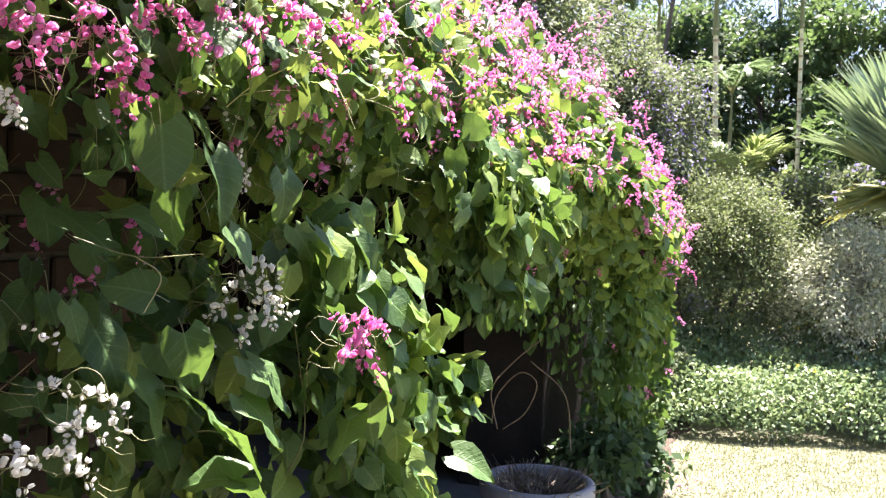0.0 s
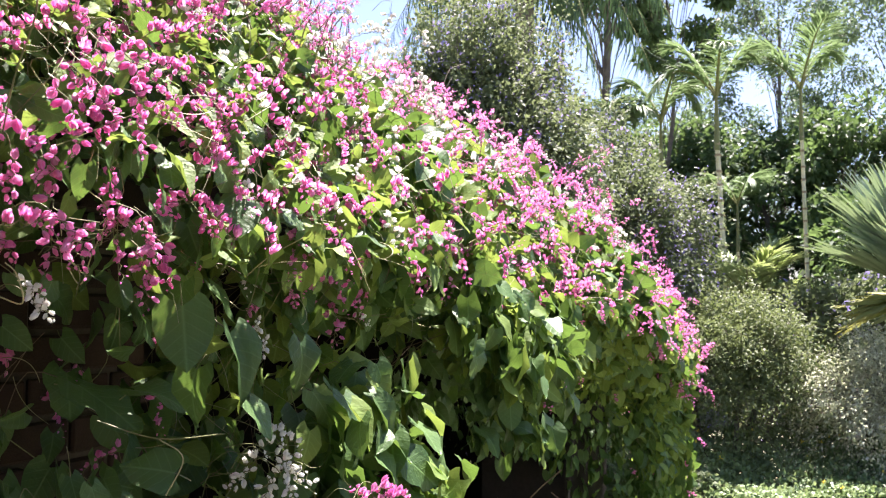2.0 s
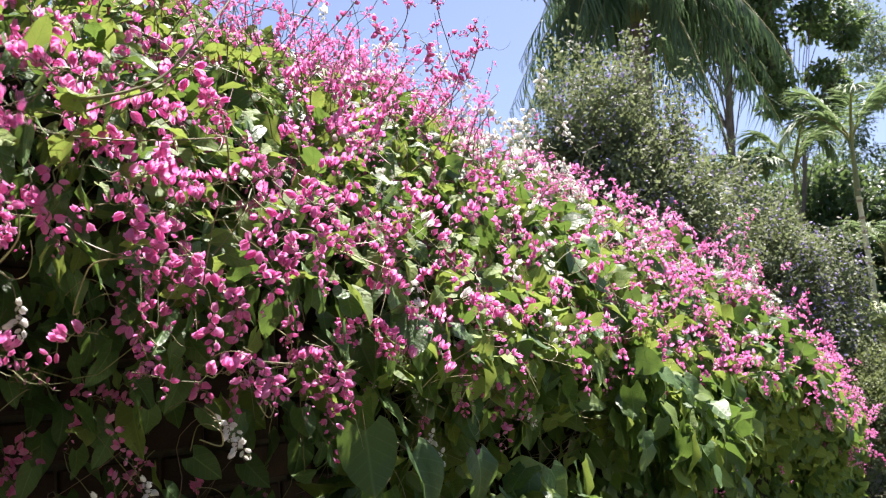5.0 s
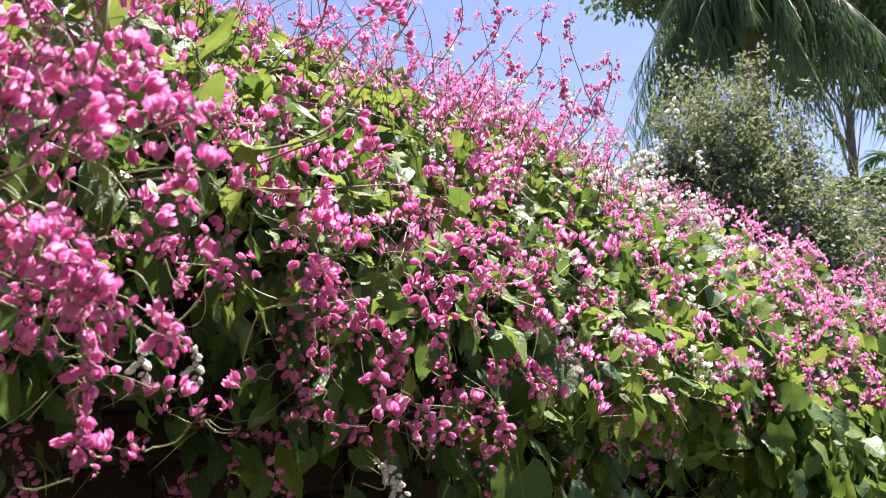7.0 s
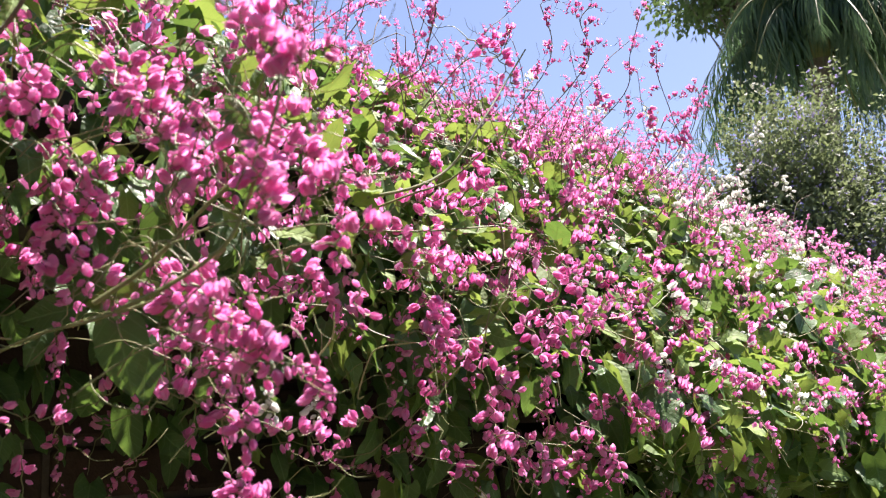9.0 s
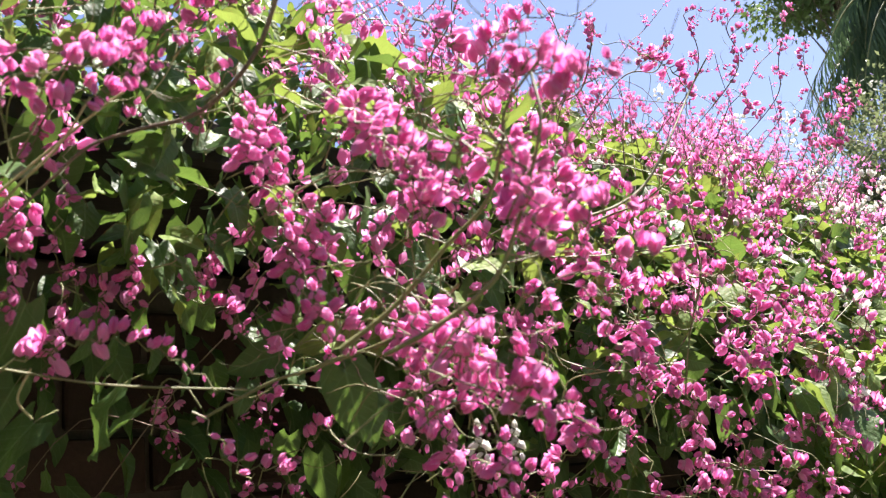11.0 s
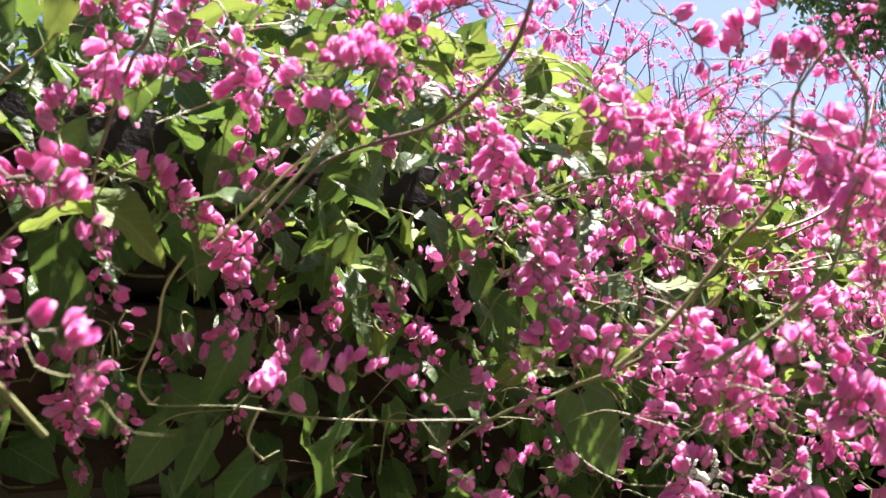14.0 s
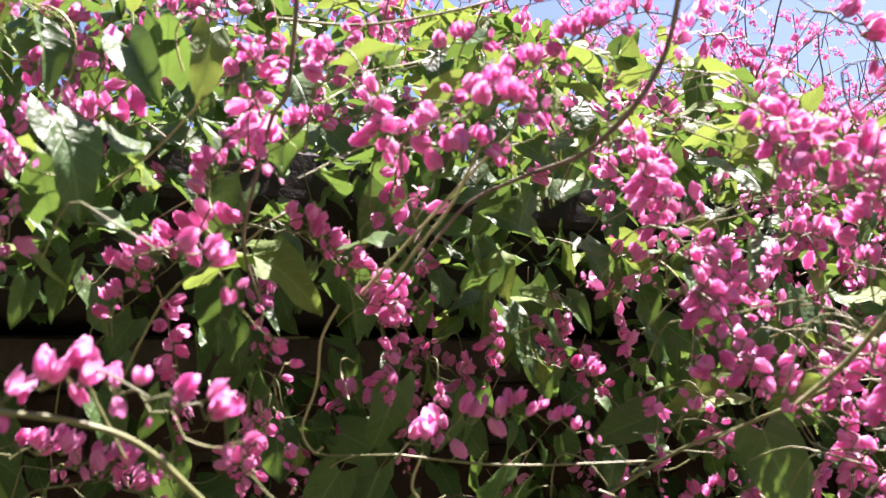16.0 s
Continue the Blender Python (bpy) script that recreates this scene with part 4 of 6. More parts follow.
spike_between((-0.459, 0.372, 1.727), (-0.458, 0.381, 1.683), "hang")
spike_between((-0.486, 0.407, 1.783), (-0.444, 0.418, 1.781), "reach")
spike_between((-0.561, 0.388, 1.785), (-0.538, 0.400, 1.748), "hang")
spike_between((-0.530, 0.403, 1.748), (-0.518, 0.409, 1.729), "hang")
spike_between((-0.589, 1.022, 1.723), (-0.537, 1.042, 1.690), "reach")
spike_between((-0.521, 1.140, 1.743), (-0.404, 1.170, 1.747), "reach")
spike_between((-0.418, 1.105, 1.789), (-0.410, 1.130, 1.670), "hang")
spike_between((-0.510, 1.100, 1.697), (-0.488, 1.115, 1.647), "hang")
spike_between((-0.589, 0.936, 1.625), (-0.592, 0.954, 1.528), "hang")
spike_between((-0.582, 0.990, 1.627), (-0.548, 1.005, 1.593), "reach")
spike_between((-0.492, 1.062, 1.644), (-0.498, 1.071, 1.591), "hang")
spike_between((-0.554, 1.063, 1.555), (-0.536, 1.076, 1.513), "hang")
spike_between((-0.373, 1.200, 1.629), (-0.351, 1.223, 1.541), "hang")
spike_between((-0.363, 1.195, 1.613), (-0.381, 1.197, 1.579), "reach")
spike_between((-0.361, 1.221, 1.592), (-0.343, 1.232, 1.555), "hang")
spike_between((-0.438, 1.198, 1.553), (-0.443, 1.212, 1.474), "hang")
spike_between((-0.405, 1.196, 1.555), (-0.398, 1.212, 1.479), "hang")
spike_between((-0.493, 1.155, 1.543), (-0.464, 1.160, 1.555), "reach")
spike_between((-0.443, 1.109, 1.548), (-0.495, 1.110, 1.517), "hang")
spike_between((-0.460, 1.157, 1.557), (-0.411, 1.159, 1.562), "reach")
spike_between((-0.308, 1.673, 1.537), (-0.299, 1.681, 1.482), "hang")
spike_between((-0.274, 1.717, 1.602), (-0.201, 1.718, 1.624), "reach")
spike_between((-0.180, 1.717, 1.638), (-0.211, 1.730, 1.528), "hang")
spike_between((-0.088, 1.882, 1.576), (0.013, 1.884, 1.596), "reach")
spike_between((0.077, 2.198, 1.543), (0.095, 2.218, 1.408), "hang")
spike_between((0.233, 2.485, 1.355), (0.291, 2.504, 1.238), "hang")
spike_between((0.246, 2.488, 1.340), (0.214, 2.496, 1.270), "hang")
spike_between((0.241, 2.501, 1.240), (0.267, 2.509, 1.189), "hang")
spike_between((0.091, 2.322, 1.383), (0.074, 2.328, 1.331), "hang")
spike_between((-0.404, 1.582, 2.169), (-0.385, 1.590, 2.119), "hang")
spike_between((-0.322, 1.640, 2.144), (-0.314, 1.651, 2.067), "hang")
spike_between((-0.238, 1.705, 2.074), (-0.355, 1.701, 2.053), "reach")
spike_between((-0.259, 1.795, 2.145), (-0.191, 1.796, 2.160), "reach")
spike_between((1.419, 5.165, 1.065), (1.545, 5.186, 0.958), "reach")
spike_between((1.220, 4.869, 1.676), (1.064, 4.898, 1.404), "hang")
spike_between((-0.156, 1.612, 1.159), (-0.090, 1.611, 1.185), "reach")
spike_between((-0.127, 1.610, 1.146), (-0.120, 1.607, 1.084), "hang")
spike_between((-0.190, 1.590, 1.099), (-0.148, 1.590, 1.115), "reach")
spike_between((-0.089, 1.610, 1.171), (-0.127, 1.610, 1.150), "reach")
spike_between((-0.166, 1.613, 1.173), (-0.127, 1.611, 1.160), "reach")
spike_between((-0.136, 1.620, 1.129), (-0.135, 1.618, 1.086), "hang")
spike_between((-0.097, 1.636, 1.079), (-0.096, 1.634, 1.050), "hang")
spike_between((-0.200, 1.798, 1.238), (-0.154, 1.799, 1.279), "reach")
spike_between((-0.200, 1.798, 1.227), (-0.209, 1.797, 1.195), "hang")
spike_between((0.099, 2.390, 1.283), (0.065, 2.388, 1.226), "hang")
spike_between((0.067, 2.298, 1.422), (0.168, 2.294, 1.425), "reach")
spike_between((-0.290, 1.565, 1.505), (-0.280, 1.563, 1.464), "hang")
# sprays that reach out towards the path
spike_between((-0.457, 0.360, 1.667), (-0.451, 0.345, 1.717), "reach")
spike_between((-0.429, 0.329, 1.726), (-0.404, 0.336, 1.741), "reach")
spike_between((-0.425, 0.330, 1.730), (-0.431, 0.319, 1.743), "reach")
spike_between((-0.524, 0.403, 1.701), (-0.530, 0.384, 1.739), "reach")
spike_between((-0.525, 0.391, 1.731), (-0.534, 0.370, 1.760), "reach")
spike_between((-0.505, 0.405, 1.653), (-0.496, 0.421, 1.600), "hang")
spike_between((-0.487, 0.420, 1.640), (-0.482, 0.431, 1.593), "hang")
spike_between((-0.511, 0.394, 1.629), (-0.488, 0.408, 1.640), "reach")
spike_between((-0.495, 0.407, 1.617), (-0.466, 0.427, 1.604), "reach")
spike_between((-0.520, 0.478, 1.599), (-0.523, 0.478, 1.560), "hang")
spike_between((-0.523, 0.478, 1.560), (-0.529, 0.474, 1.524), "hang")
spike_between((-0.529, 0.474, 1.519), (-0.505, 0.489, 1.529), "reach")
spike_between((-0.441, 0.388, 1.684), (-0.419, 0.396, 1.694), "reach")
spike_between((-0.428, 0.400, 1.669), (-0.408, 0.410, 1.667), "reach")
spike_between((-0.455, 0.497, 1.682), (-0.465, 0.504, 1.627), "hang")
spike_between((-0.590, 0.479, 1.593), (-0.554, 0.504, 1.594), "reach")
spike_between((-0.568, 0.636, 1.577), (-0.533, 0.655, 1.551), "reach")
spike_between((-0.476, 0.477, 1.616), (-0.473, 0.482, 1.589), "hang")
spike_between((-0.477, 0.388, 1.751), (-0.475, 0.410, 1.677), "hang")
spike_between((-0.473, 0.394, 1.737), (-0.474, 0.406, 1.697), "reach")
spike_between((-0.626, 0.378, 1.787), (-0.625, 0.394, 1.751), "hang")
spike_between((-0.588, 0.397, 1.791), (-0.561, 0.423, 1.761), "reach")
spike_between((-0.560, 0.426, 1.754), (-0.541, 0.437, 1.742), "reach")
spike_between((-0.633, 0.440, 1.746), (-0.632, 0.452, 1.708), "hang")
spike_between((-0.551, 0.444, 1.655), (-0.533, 0.453, 1.637), "reach")
spike_between((-0.554, 0.439, 1.675), (-0.552, 0.446, 1.636), "hang")
spike_between((-0.621, 0.463, 1.683), (-0.634, 0.458, 1.677), "reach")
spike_between((-0.659, 0.272, 1.787), (-0.646, 0.285, 1.785), "reach")
runner("stem", [(-0.593, 0.426, 1.655), (-0.560, 0.431, 1.675), (-0.524, 0.430, 1.704), (-0.496, 0.428, 1.725), (-0.481, 0.420, 1.752), (-0.473, 0.413, 1.772), (-0.443, 0.403, 1.795)], 0.0016, 0.0008, M_STEM)
spike_between((-0.482, 0.421, 1.748), (-0.456, 0.423, 1.743), "reach")
spike_between((-0.473, 0.424, 1.742), (-0.455, 0.431, 1.718), "reach")
spike_between((-0.488, 0.405, 1.790), (-0.461, 0.412, 1.776), "reach")
spike_between((-0.473, 0.413, 1.771), (-0.438, 0.402, 1.796), "reach")
spike_between((-0.554, 0.443, 1.718), (-0.527, 0.441, 1.739), "reach")
spike_between((-0.633, 0.439, 1.734), (-0.636, 0.448, 1.695), "hang")
spike_between((-0.625, 0.453, 1.690), (-0.618, 0.458, 1.676), "reach")
spike_between((-0.554, 0.474, 1.672), (-0.537, 0.482, 1.628), "hang")
spike_between((-0.589, 0.491, 1.648), (-0.571, 0.496, 1.628), "reach")
spike_between((-0.763, 0.187, 1.743), (-0.759, 0.198, 1.735), "reach")
spike_between((-0.742, 0.166, 1.675), (-0.735, 0.177, 1.664), "reach")
spike_between((-0.515, 0.516, 1.693), (-0.500, 0.522, 1.664), "reach")
spike_between((-0.637, 0.409, 1.810), (-0.640, 0.425, 1.770), "hang")
spike_between((-0.579, 0.446, 1.816), (-0.567, 0.463, 1.782), "reach")
spike_between((-0.686, 0.308, 1.818), (-0.669, 0.323, 1.809), "reach")
# sprays at the near end of the wall
spike_between((-1.000, 0.269, 2.003), (-0.989, 0.295, 1.996), "reach")
spike_between((-0.991, 0.292, 1.996), (-0.999, 0.304, 1.974), "hang")
spike_between((-1.023, 0.271, 1.968), (-1.008, 0.298, 1.965), "reach")
spike_between((-0.964, 0.352, 1.954), (-0.939, 0.374, 1.964), "reach")
spike_between((-0.816, 0.280, 1.870), (-0.793, 0.296, 1.880), "reach")
spike_between((-0.809, 0.287, 1.871), (-0.816, 0.296, 1.850), "hang")
spike_between((-0.863, 0.293, 1.826), (-0.839, 0.311, 1.840), "reach")
spike_between((-0.916, 0.387, 1.892), (-0.885, 0.409, 1.905), "reach")
spike_between((-0.885, 0.409, 1.905), (-0.854, 0.431, 1.915), "reach")
spike_between((-0.946, 0.289, 1.764), (-0.923, 0.306, 1.793), "reach")
spike_between((-0.923, 0.306, 1.791), (-0.899, 0.322, 1.818), "reach")
spike_between((-0.865, 0.359, 1.819), (-0.844, 0.389, 1.799), "reach")
spike_between((-0.819, 0.412, 1.793), (-0.839, 0.418, 1.728), "hang")
spike_between((-0.753, 0.321, 1.855), (-0.754, 0.337, 1.827), "hang")
spike_between((-0.741, 0.371, 1.832), (-0.718, 0.392, 1.821), "reach")
spike_between((-0.712, 0.360, 1.838), (-0.691, 0.373, 1.837), "reach")
spike_between((-0.836, 0.557, 1.781), (-0.866, 0.550, 1.730), "hang")
spike_between((-0.784, 0.567, 1.768), (-0.806, 0.563, 1.737), "hang")
spike_between((-0.807, 0.586, 1.736), (-0.776, 0.608, 1.705), "reach")
spike_between((-0.669, 0.472, 1.803), (-0.661, 0.488, 1.766), "hang")
spike_between((-0.648, 0.471, 1.766), (-0.627, 0.488, 1.730), "reach")
spike_between((-0.635, 0.469, 1.751), (-0.639, 0.479, 1.705), "hang")
spike_between((-0.604, 0.509, 1.760), (-0.586, 0.516, 1.750), "reach")
spike_between((-0.574, 0.423, 1.807), (-0.570, 0.438, 1.772), "hang")
spike_between((-0.551, 0.436, 1.757), (-0.531, 0.441, 1.753), "reach")
spike_between((-0.599, 0.529, 1.661), (-0.601, 0.531, 1.617), "hang")
spike_between((-0.705, 0.601, 1.654), (-0.675, 0.613, 1.642), "reach")
spike_between((-0.900, 0.204, 1.682), (-0.887, 0.227, 1.673), "reach")
spike_between((-0.886, 0.231, 1.666), (-0.869, 0.256, 1.665), "reach")
spike_between((-0.954, 0.366, 1.710), (-0.926, 0.396, 1.714), "reach")
spike_between((-0.936, 0.386, 1.714), (-0.948, 0.379, 1.678), "hang")
spike_between((-0.925, 0.396, 1.716), (-0.935, 0.392, 1.691), "hang")
spike_between((-0.883, 0.494, 1.794), (-0.877, 0.508, 1.768), "reach")
spike_between((-0.734, 0.538, 1.796), (-0.720, 0.549, 1.782), "reach")
spike_between((-0.727, 0.353, 1.876), (-0.701, 0.369, 1.878), "reach")
spike_between((-0.662, 0.395, 1.870), (-0.632, 0.407, 1.871), "reach")
spike_between((-0.598, 0.505, 1.685), (-0.591, 0.510, 1.658), "hang")
# hanging sprays over the middle of the wall
spike_between((-0.476, 0.823, 1.697), (-0.428, 0.841, 1.703), "reach")
spike_between((-0.439, 0.884, 1.735), (-0.411, 0.892, 1.742), "reach")
spike_between((-0.411, 0.945, 1.747), (-0.420, 0.960, 1.660), "hang")
spike_between((-0.394, 0.982, 1.749), (-0.406, 0.997, 1.652), "hang")
spike_between((-0.432, 0.943, 1.729), (-0.442, 0.955, 1.642), "hang")
spike_between((-0.433, 0.897, 1.690), (-0.439, 0.909, 1.591), "hang")
spike_between((-0.407, 0.957, 1.701), (-0.416, 0.966, 1.627), "hang")
spike_between((-0.484, 0.881, 1.672), (-0.488, 0.889, 1.606), "hang")
spike_between((-0.494, 0.817, 1.692), (-0.501, 0.826, 1.621), "hang")
spike_between((-0.489, 0.761, 1.700), (-0.494, 0.772, 1.633), "hang")
spike_between((-0.373, 1.034, 1.731), (-0.334, 1.045, 1.719), "reach")
spike_between((-0.387, 1.039, 1.684), (-0.394, 1.046, 1.627), "hang")
spike_between((-0.481, 0.897, 1.538), (-0.421, 0.919, 1.534), "reach")
spike_between((-0.427, 0.916, 1.552), (-0.402, 0.926, 1.512), "hang")
spike_between((-0.406, 0.975, 1.553), (-0.361, 0.988, 1.546), "reach")
spike_between((-0.361, 0.988, 1.547), (-0.354, 0.990, 1.511), "hang")
spike_between((-0.466, 0.897, 1.612), (-0.472, 0.899, 1.563), "hang")
spike_between((-0.510, 0.860, 1.583), (-0.514, 0.861, 1.520), "hang")
spike_between((-0.312, 1.296, 1.652), (-0.249, 1.301, 1.674), "reach")
spike_between((-0.223, 1.563, 1.594), (-0.138, 1.565, 1.629), "reach")
spike_between((-0.267, 1.458, 1.606), (-0.277, 1.460, 1.520), "hang")
# white spikes
spike_between((-0.157, 1.238, 1.167), (-0.109, 1.351, 1.169), "reach")
spike_between((-0.138, 1.282, 1.189), (-0.087, 1.406, 1.182), "reach")
spike_between((-0.145, 1.265, 1.219), (-0.114, 1.340, 1.198), "reach")
spike_between((-0.125, 1.314, 1.202), (-0.129, 1.305, 1.149), "hang")
spike_between((-0.106, 1.360, 1.176), (-0.115, 1.336, 1.127), "hang")
spike_between((-0.151, 1.250, 1.203), (-0.161, 1.226, 1.235), "reach")
spike_between((-0.331, 1.683, 1.781), (-0.316, 1.694, 1.720), "hang", "white")
spike_between((-0.409, 1.501, 1.854), (-0.358, 1.508, 1.866), "reach", "white")
spike_between((-0.362, 1.621, 1.817), (-0.344, 1.632, 1.773), "hang", "white")
spike_between((-0.300, 1.800, 1.974), (-0.229, 1.809, 1.963), "reach", "white")
spike_between((-0.247, 1.837, 2.049), (-0.191, 1.846, 2.027), "reach", "white")
spike_between((-0.399, 1.508, 1.835), (-0.383, 1.516, 1.808), "hang", "white")
spike_between((-0.307, 1.404, 1.287), (-0.249, 1.400, 1.244), "reach", "white")
spike_between((-0.270, 1.402, 1.260), (-0.245, 1.397, 1.182), "hang", "white")
spike_between((-0.318, 1.402, 1.237), (-0.354, 1.402, 1.207), "hang", "white")
spike_between((-0.350, 1.402, 1.212), (-0.371, 1.400, 1.151), "hang", "white")
spike_between((-0.291, 1.391, 1.223), (-0.312, 1.388, 1.157), "hang", "white")
spike_between((-0.254, 1.409, 1.230), (-0.298, 1.410, 1.208), "reach", "white")
spike_between((-0.278, 1.381, 1.245), (-0.241, 1.378, 1.214), "hang", "white")
spike_between((-0.289, 1.372, 1.261), (-0.256, 1.369, 1.231), "reach", "white")
spike_between((-0.307, 1.383, 1.260), (-0.267, 1.382, 1.269), "reach", "white")
spike_between((-0.268, 1.370, 1.226), (-0.255, 1.368, 1.198), "hang", "white")
spike_between((-0.327, 1.383, 1.235), (-0.307, 1.382, 1.244), "reach", "white")
spike_between((-0.415, 1.022, 1.168), (-0.357, 1.018, 1.131), "reach", "white")
spike_between((-0.379, 1.021, 1.172), (-0.377, 1.017, 1.110), "hang", "white")
spike_between((-0.427, 1.040, 1.127), (-0.380, 1.038, 1.110), "reach", "white")
spike_between((-0.468, 1.040, 1.095), (-0.391, 1.036, 1.070), "reach", "white")
spike_between((-0.494, 1.002, 1.099), (-0.448, 0.998, 1.060), "reach", "white")
spike_between((-0.430, 1.018, 1.084), (-0.388, 1.016, 1.069), "reach", "white")
spike_between((-0.472, 1.064, 1.158), (-0.425, 1.062, 1.160), "reach", "white")
spike_between((-0.418, 1.051, 1.150), (-0.436, 1.050, 1.106), "hang", "white")
spike_between((-0.485, 1.022, 1.118), (-0.454, 1.019, 1.089), "hang", "white")
spike_between((-0.516, 1.072, 1.479), (-0.487, 1.069, 1.446), "hang", "white")
spike_between((-0.168, 1.813, 1.550), (-0.151, 1.811, 1.519), "hang", "white")
spike_between((-0.310, 1.462, 1.424), (-0.319, 1.461, 1.394), "hang", "white")
spike_between((-0.207, 1.810, 1.448), (-0.180, 1.808, 1.439), "reach", "white")
spike_between((-0.503, 1.109, 1.233), (-0.464, 1.105, 1.192), "hang", "white")
spike_between((-0.441, 1.366, 1.887), (-0.389, 1.368, 1.893), "reach", "white")
spike_between((-0.418, 1.617, 1.903), (-0.369, 1.621, 1.896), "reach", "white")
spike_between((-0.440, 1.621, 1.864), (-0.391, 1.626, 1.847), "hang", "white")
spike_between((-0.412, 1.682, 1.802), (-0.377, 1.686, 1.785), "reach", "white")
spike_between((-0.327, 1.788, 1.803), (-0.335, 1.796, 1.739), "hang", "white")
spike_between((-0.201, 2.012, 2.061), (-0.151, 2.013, 2.071), "reach", "white")
spike_between((-0.191, 2.018, 2.018), (-0.128, 2.018, 2.039), "reach", "white")
spike_between((-0.107, 2.096, 2.217), (-0.116, 2.103, 2.166), "hang", "white")
spike_between((-0.137, 2.056, 2.127), (-0.165, 2.063, 2.066), "hang", "white")
spike_between((-0.075, 2.114, 2.100), (-0.052, 2.124, 2.035), "hang", "white")
spike_between((-0.073, 2.126, 2.011), (-0.066, 2.132, 1.972), "hang", "white")
spike_between((-0.522, 1.061, 1.497), (-0.501, 1.065, 1.476), "hang", "white")
spike_between((-0.326, 1.482, 1.453), (-0.332, 1.486, 1.418), "hang", "white")
spike_between((-0.172, 1.878, 1.571), (-0.174, 1.882, 1.538), "hang", "white")
spike_between((-0.593, 1.015, 1.437), (-0.582, 1.019, 1.412), "hang", "white")
spike_between((-0.625, 0.964, 1.426), (-0.614, 0.967, 1.408), "hang", "white")
spike_between((-0.217, 2.021, 1.982), (-0.171, 2.031, 1.931), "hang", "white")
spike_between((0.092, 2.658, 1.881), (0.137, 2.667, 1.832), "hang", "white")
spike_between((-0.237, 2.039, 1.849), (-0.187, 2.040, 1.859), "reach", "white")
spike_between((-0.628, 0.822, 1.622), (-0.629, 0.826, 1.600), "hang", "white")
spike_between((-0.626, 0.716, 1.621), (-0.626, 0.721, 1.602), "hang", "white")
# leaves that stand out
leaf_between((-1.073, 0.333, 1.929), (-1.084, 0.353, 1.862))
leaf_between((-0.976, 0.344, 1.924), (-1.018, 0.331, 1.885))
leaf_between((-0.967, 0.349, 1.925), (-0.936, 0.380, 1.906))
leaf_between((-0.976, 0.239, 1.821), (-0.943, 0.271, 1.798), True)
leaf_between((-0.874, 0.346, 1.803), (-0.913, 0.324, 1.792), True)
leaf_between((-0.874, 0.346, 1.803), (-0.844, 0.379, 1.774), True)
leaf_between((-0.929, 0.367, 1.806), (-0.947, 0.372, 1.759))
leaf_between((-0.946, 0.402, 1.759), (-0.978, 0.393, 1.728))
leaf_between((-0.847, 0.457, 1.866), (-0.877, 0.452, 1.829))
leaf_between((-0.848, 0.441, 1.724), (-0.884, 0.440, 1.665))
leaf_between((-0.841, 0.567, 1.826), (-0.878, 0.559, 1.784))
leaf_between((-0.834, 0.607, 1.813), (-0.867, 0.623, 1.718))
leaf_between((-0.703, 0.655, 1.699), (-0.756, 0.619, 1.700), True)
leaf_between((-0.765, 0.645, 1.694), (-0.820, 0.612, 1.682))
leaf_between((-0.829, 0.493, 1.667), (-0.843, 0.494, 1.640))
leaf_between((-0.813, 0.385, 1.924), (-0.776, 0.401, 1.945), True)
leaf_between((-0.903, 0.279, 1.916), (-0.905, 0.286, 1.894), True)
leaf_between((-0.894, 0.314, 1.908), (-0.896, 0.318, 1.895))
leaf_between((-0.947, 0.274, 1.914), (-0.930, 0.296, 1.891), True)
leaf_between((-0.685, 0.567, 1.878), (-0.665, 0.583, 1.873), True)
leaf_between((-0.658, 0.662, 1.690), (-0.637, 0.676, 1.694), True)
leaf_between((-0.989, 0.324, 1.770), (-0.978, 0.341, 1.746))
leaf_between((-0.742, 0.520, 1.894), (-0.741, 0.530, 1.870), True)
leaf_between((-0.914, 0.471, 1.936), (-0.929, 0.471, 1.912))
leaf_between((-0.921, 0.480, 1.901), (-0.937, 0.476, 1.886))
leaf_between((-1.005, 0.277, 1.934), (-1.020, 0.278, 1.906))
leaf_between((-0.638, 0.816, 1.998), (-0.624, 0.836, 1.975), True)
leaf_between((-0.707, 0.708, 1.989), (-0.682, 0.725, 1.990), True)
leaf_between((-0.786, 0.464, 1.659), (-0.828, 0.457, 1.614))
leaf_between((-0.834, 0.434, 1.639), (-0.877, 0.425, 1.606))
leaf_between((-0.798, 0.501, 1.645), (-0.890, 0.474, 1.597))
leaf_between((-0.958, 0.497, 1.684), (-0.999, 0.489, 1.646))
leaf_between((-0.930, 0.510, 1.680), (-0.990, 0.504, 1.609))
leaf_between((-0.745, 0.797, 1.843), (-0.757, 0.800, 1.810), True)
leaf_between((-0.687, 0.781, 1.759), (-0.706, 0.777, 1.740))
leaf_between((-0.637, 0.930, 1.770), (-0.647, 0.932, 1.747))
leaf_between((-0.570, 0.836, 1.749), (-0.585, 0.842, 1.703))
leaf_between((-0.746, 0.625, 1.753), (-0.737, 0.637, 1.729))
leaf_between((-0.607, 0.840, 1.674), (-0.621, 0.839, 1.654), True)
leaf_between((-0.652, 0.584, 1.680), (-0.623, 0.594, 1.690), True)
leaf_between((-0.530, 1.077, 1.882), (-0.565, 1.068, 1.859), True)
leaf_between((-0.709, 0.354, 1.852), (-0.742, 0.344, 1.836), True)
leaf_between((-0.740, 0.333, 1.878), (-0.764, 0.329, 1.852), True)
leaf_between((-0.693, 0.927, 1.722), (-0.716, 0.931, 1.669))
leaf_between((-0.638, 0.952, 1.661), (-0.632, 0.960, 1.626))
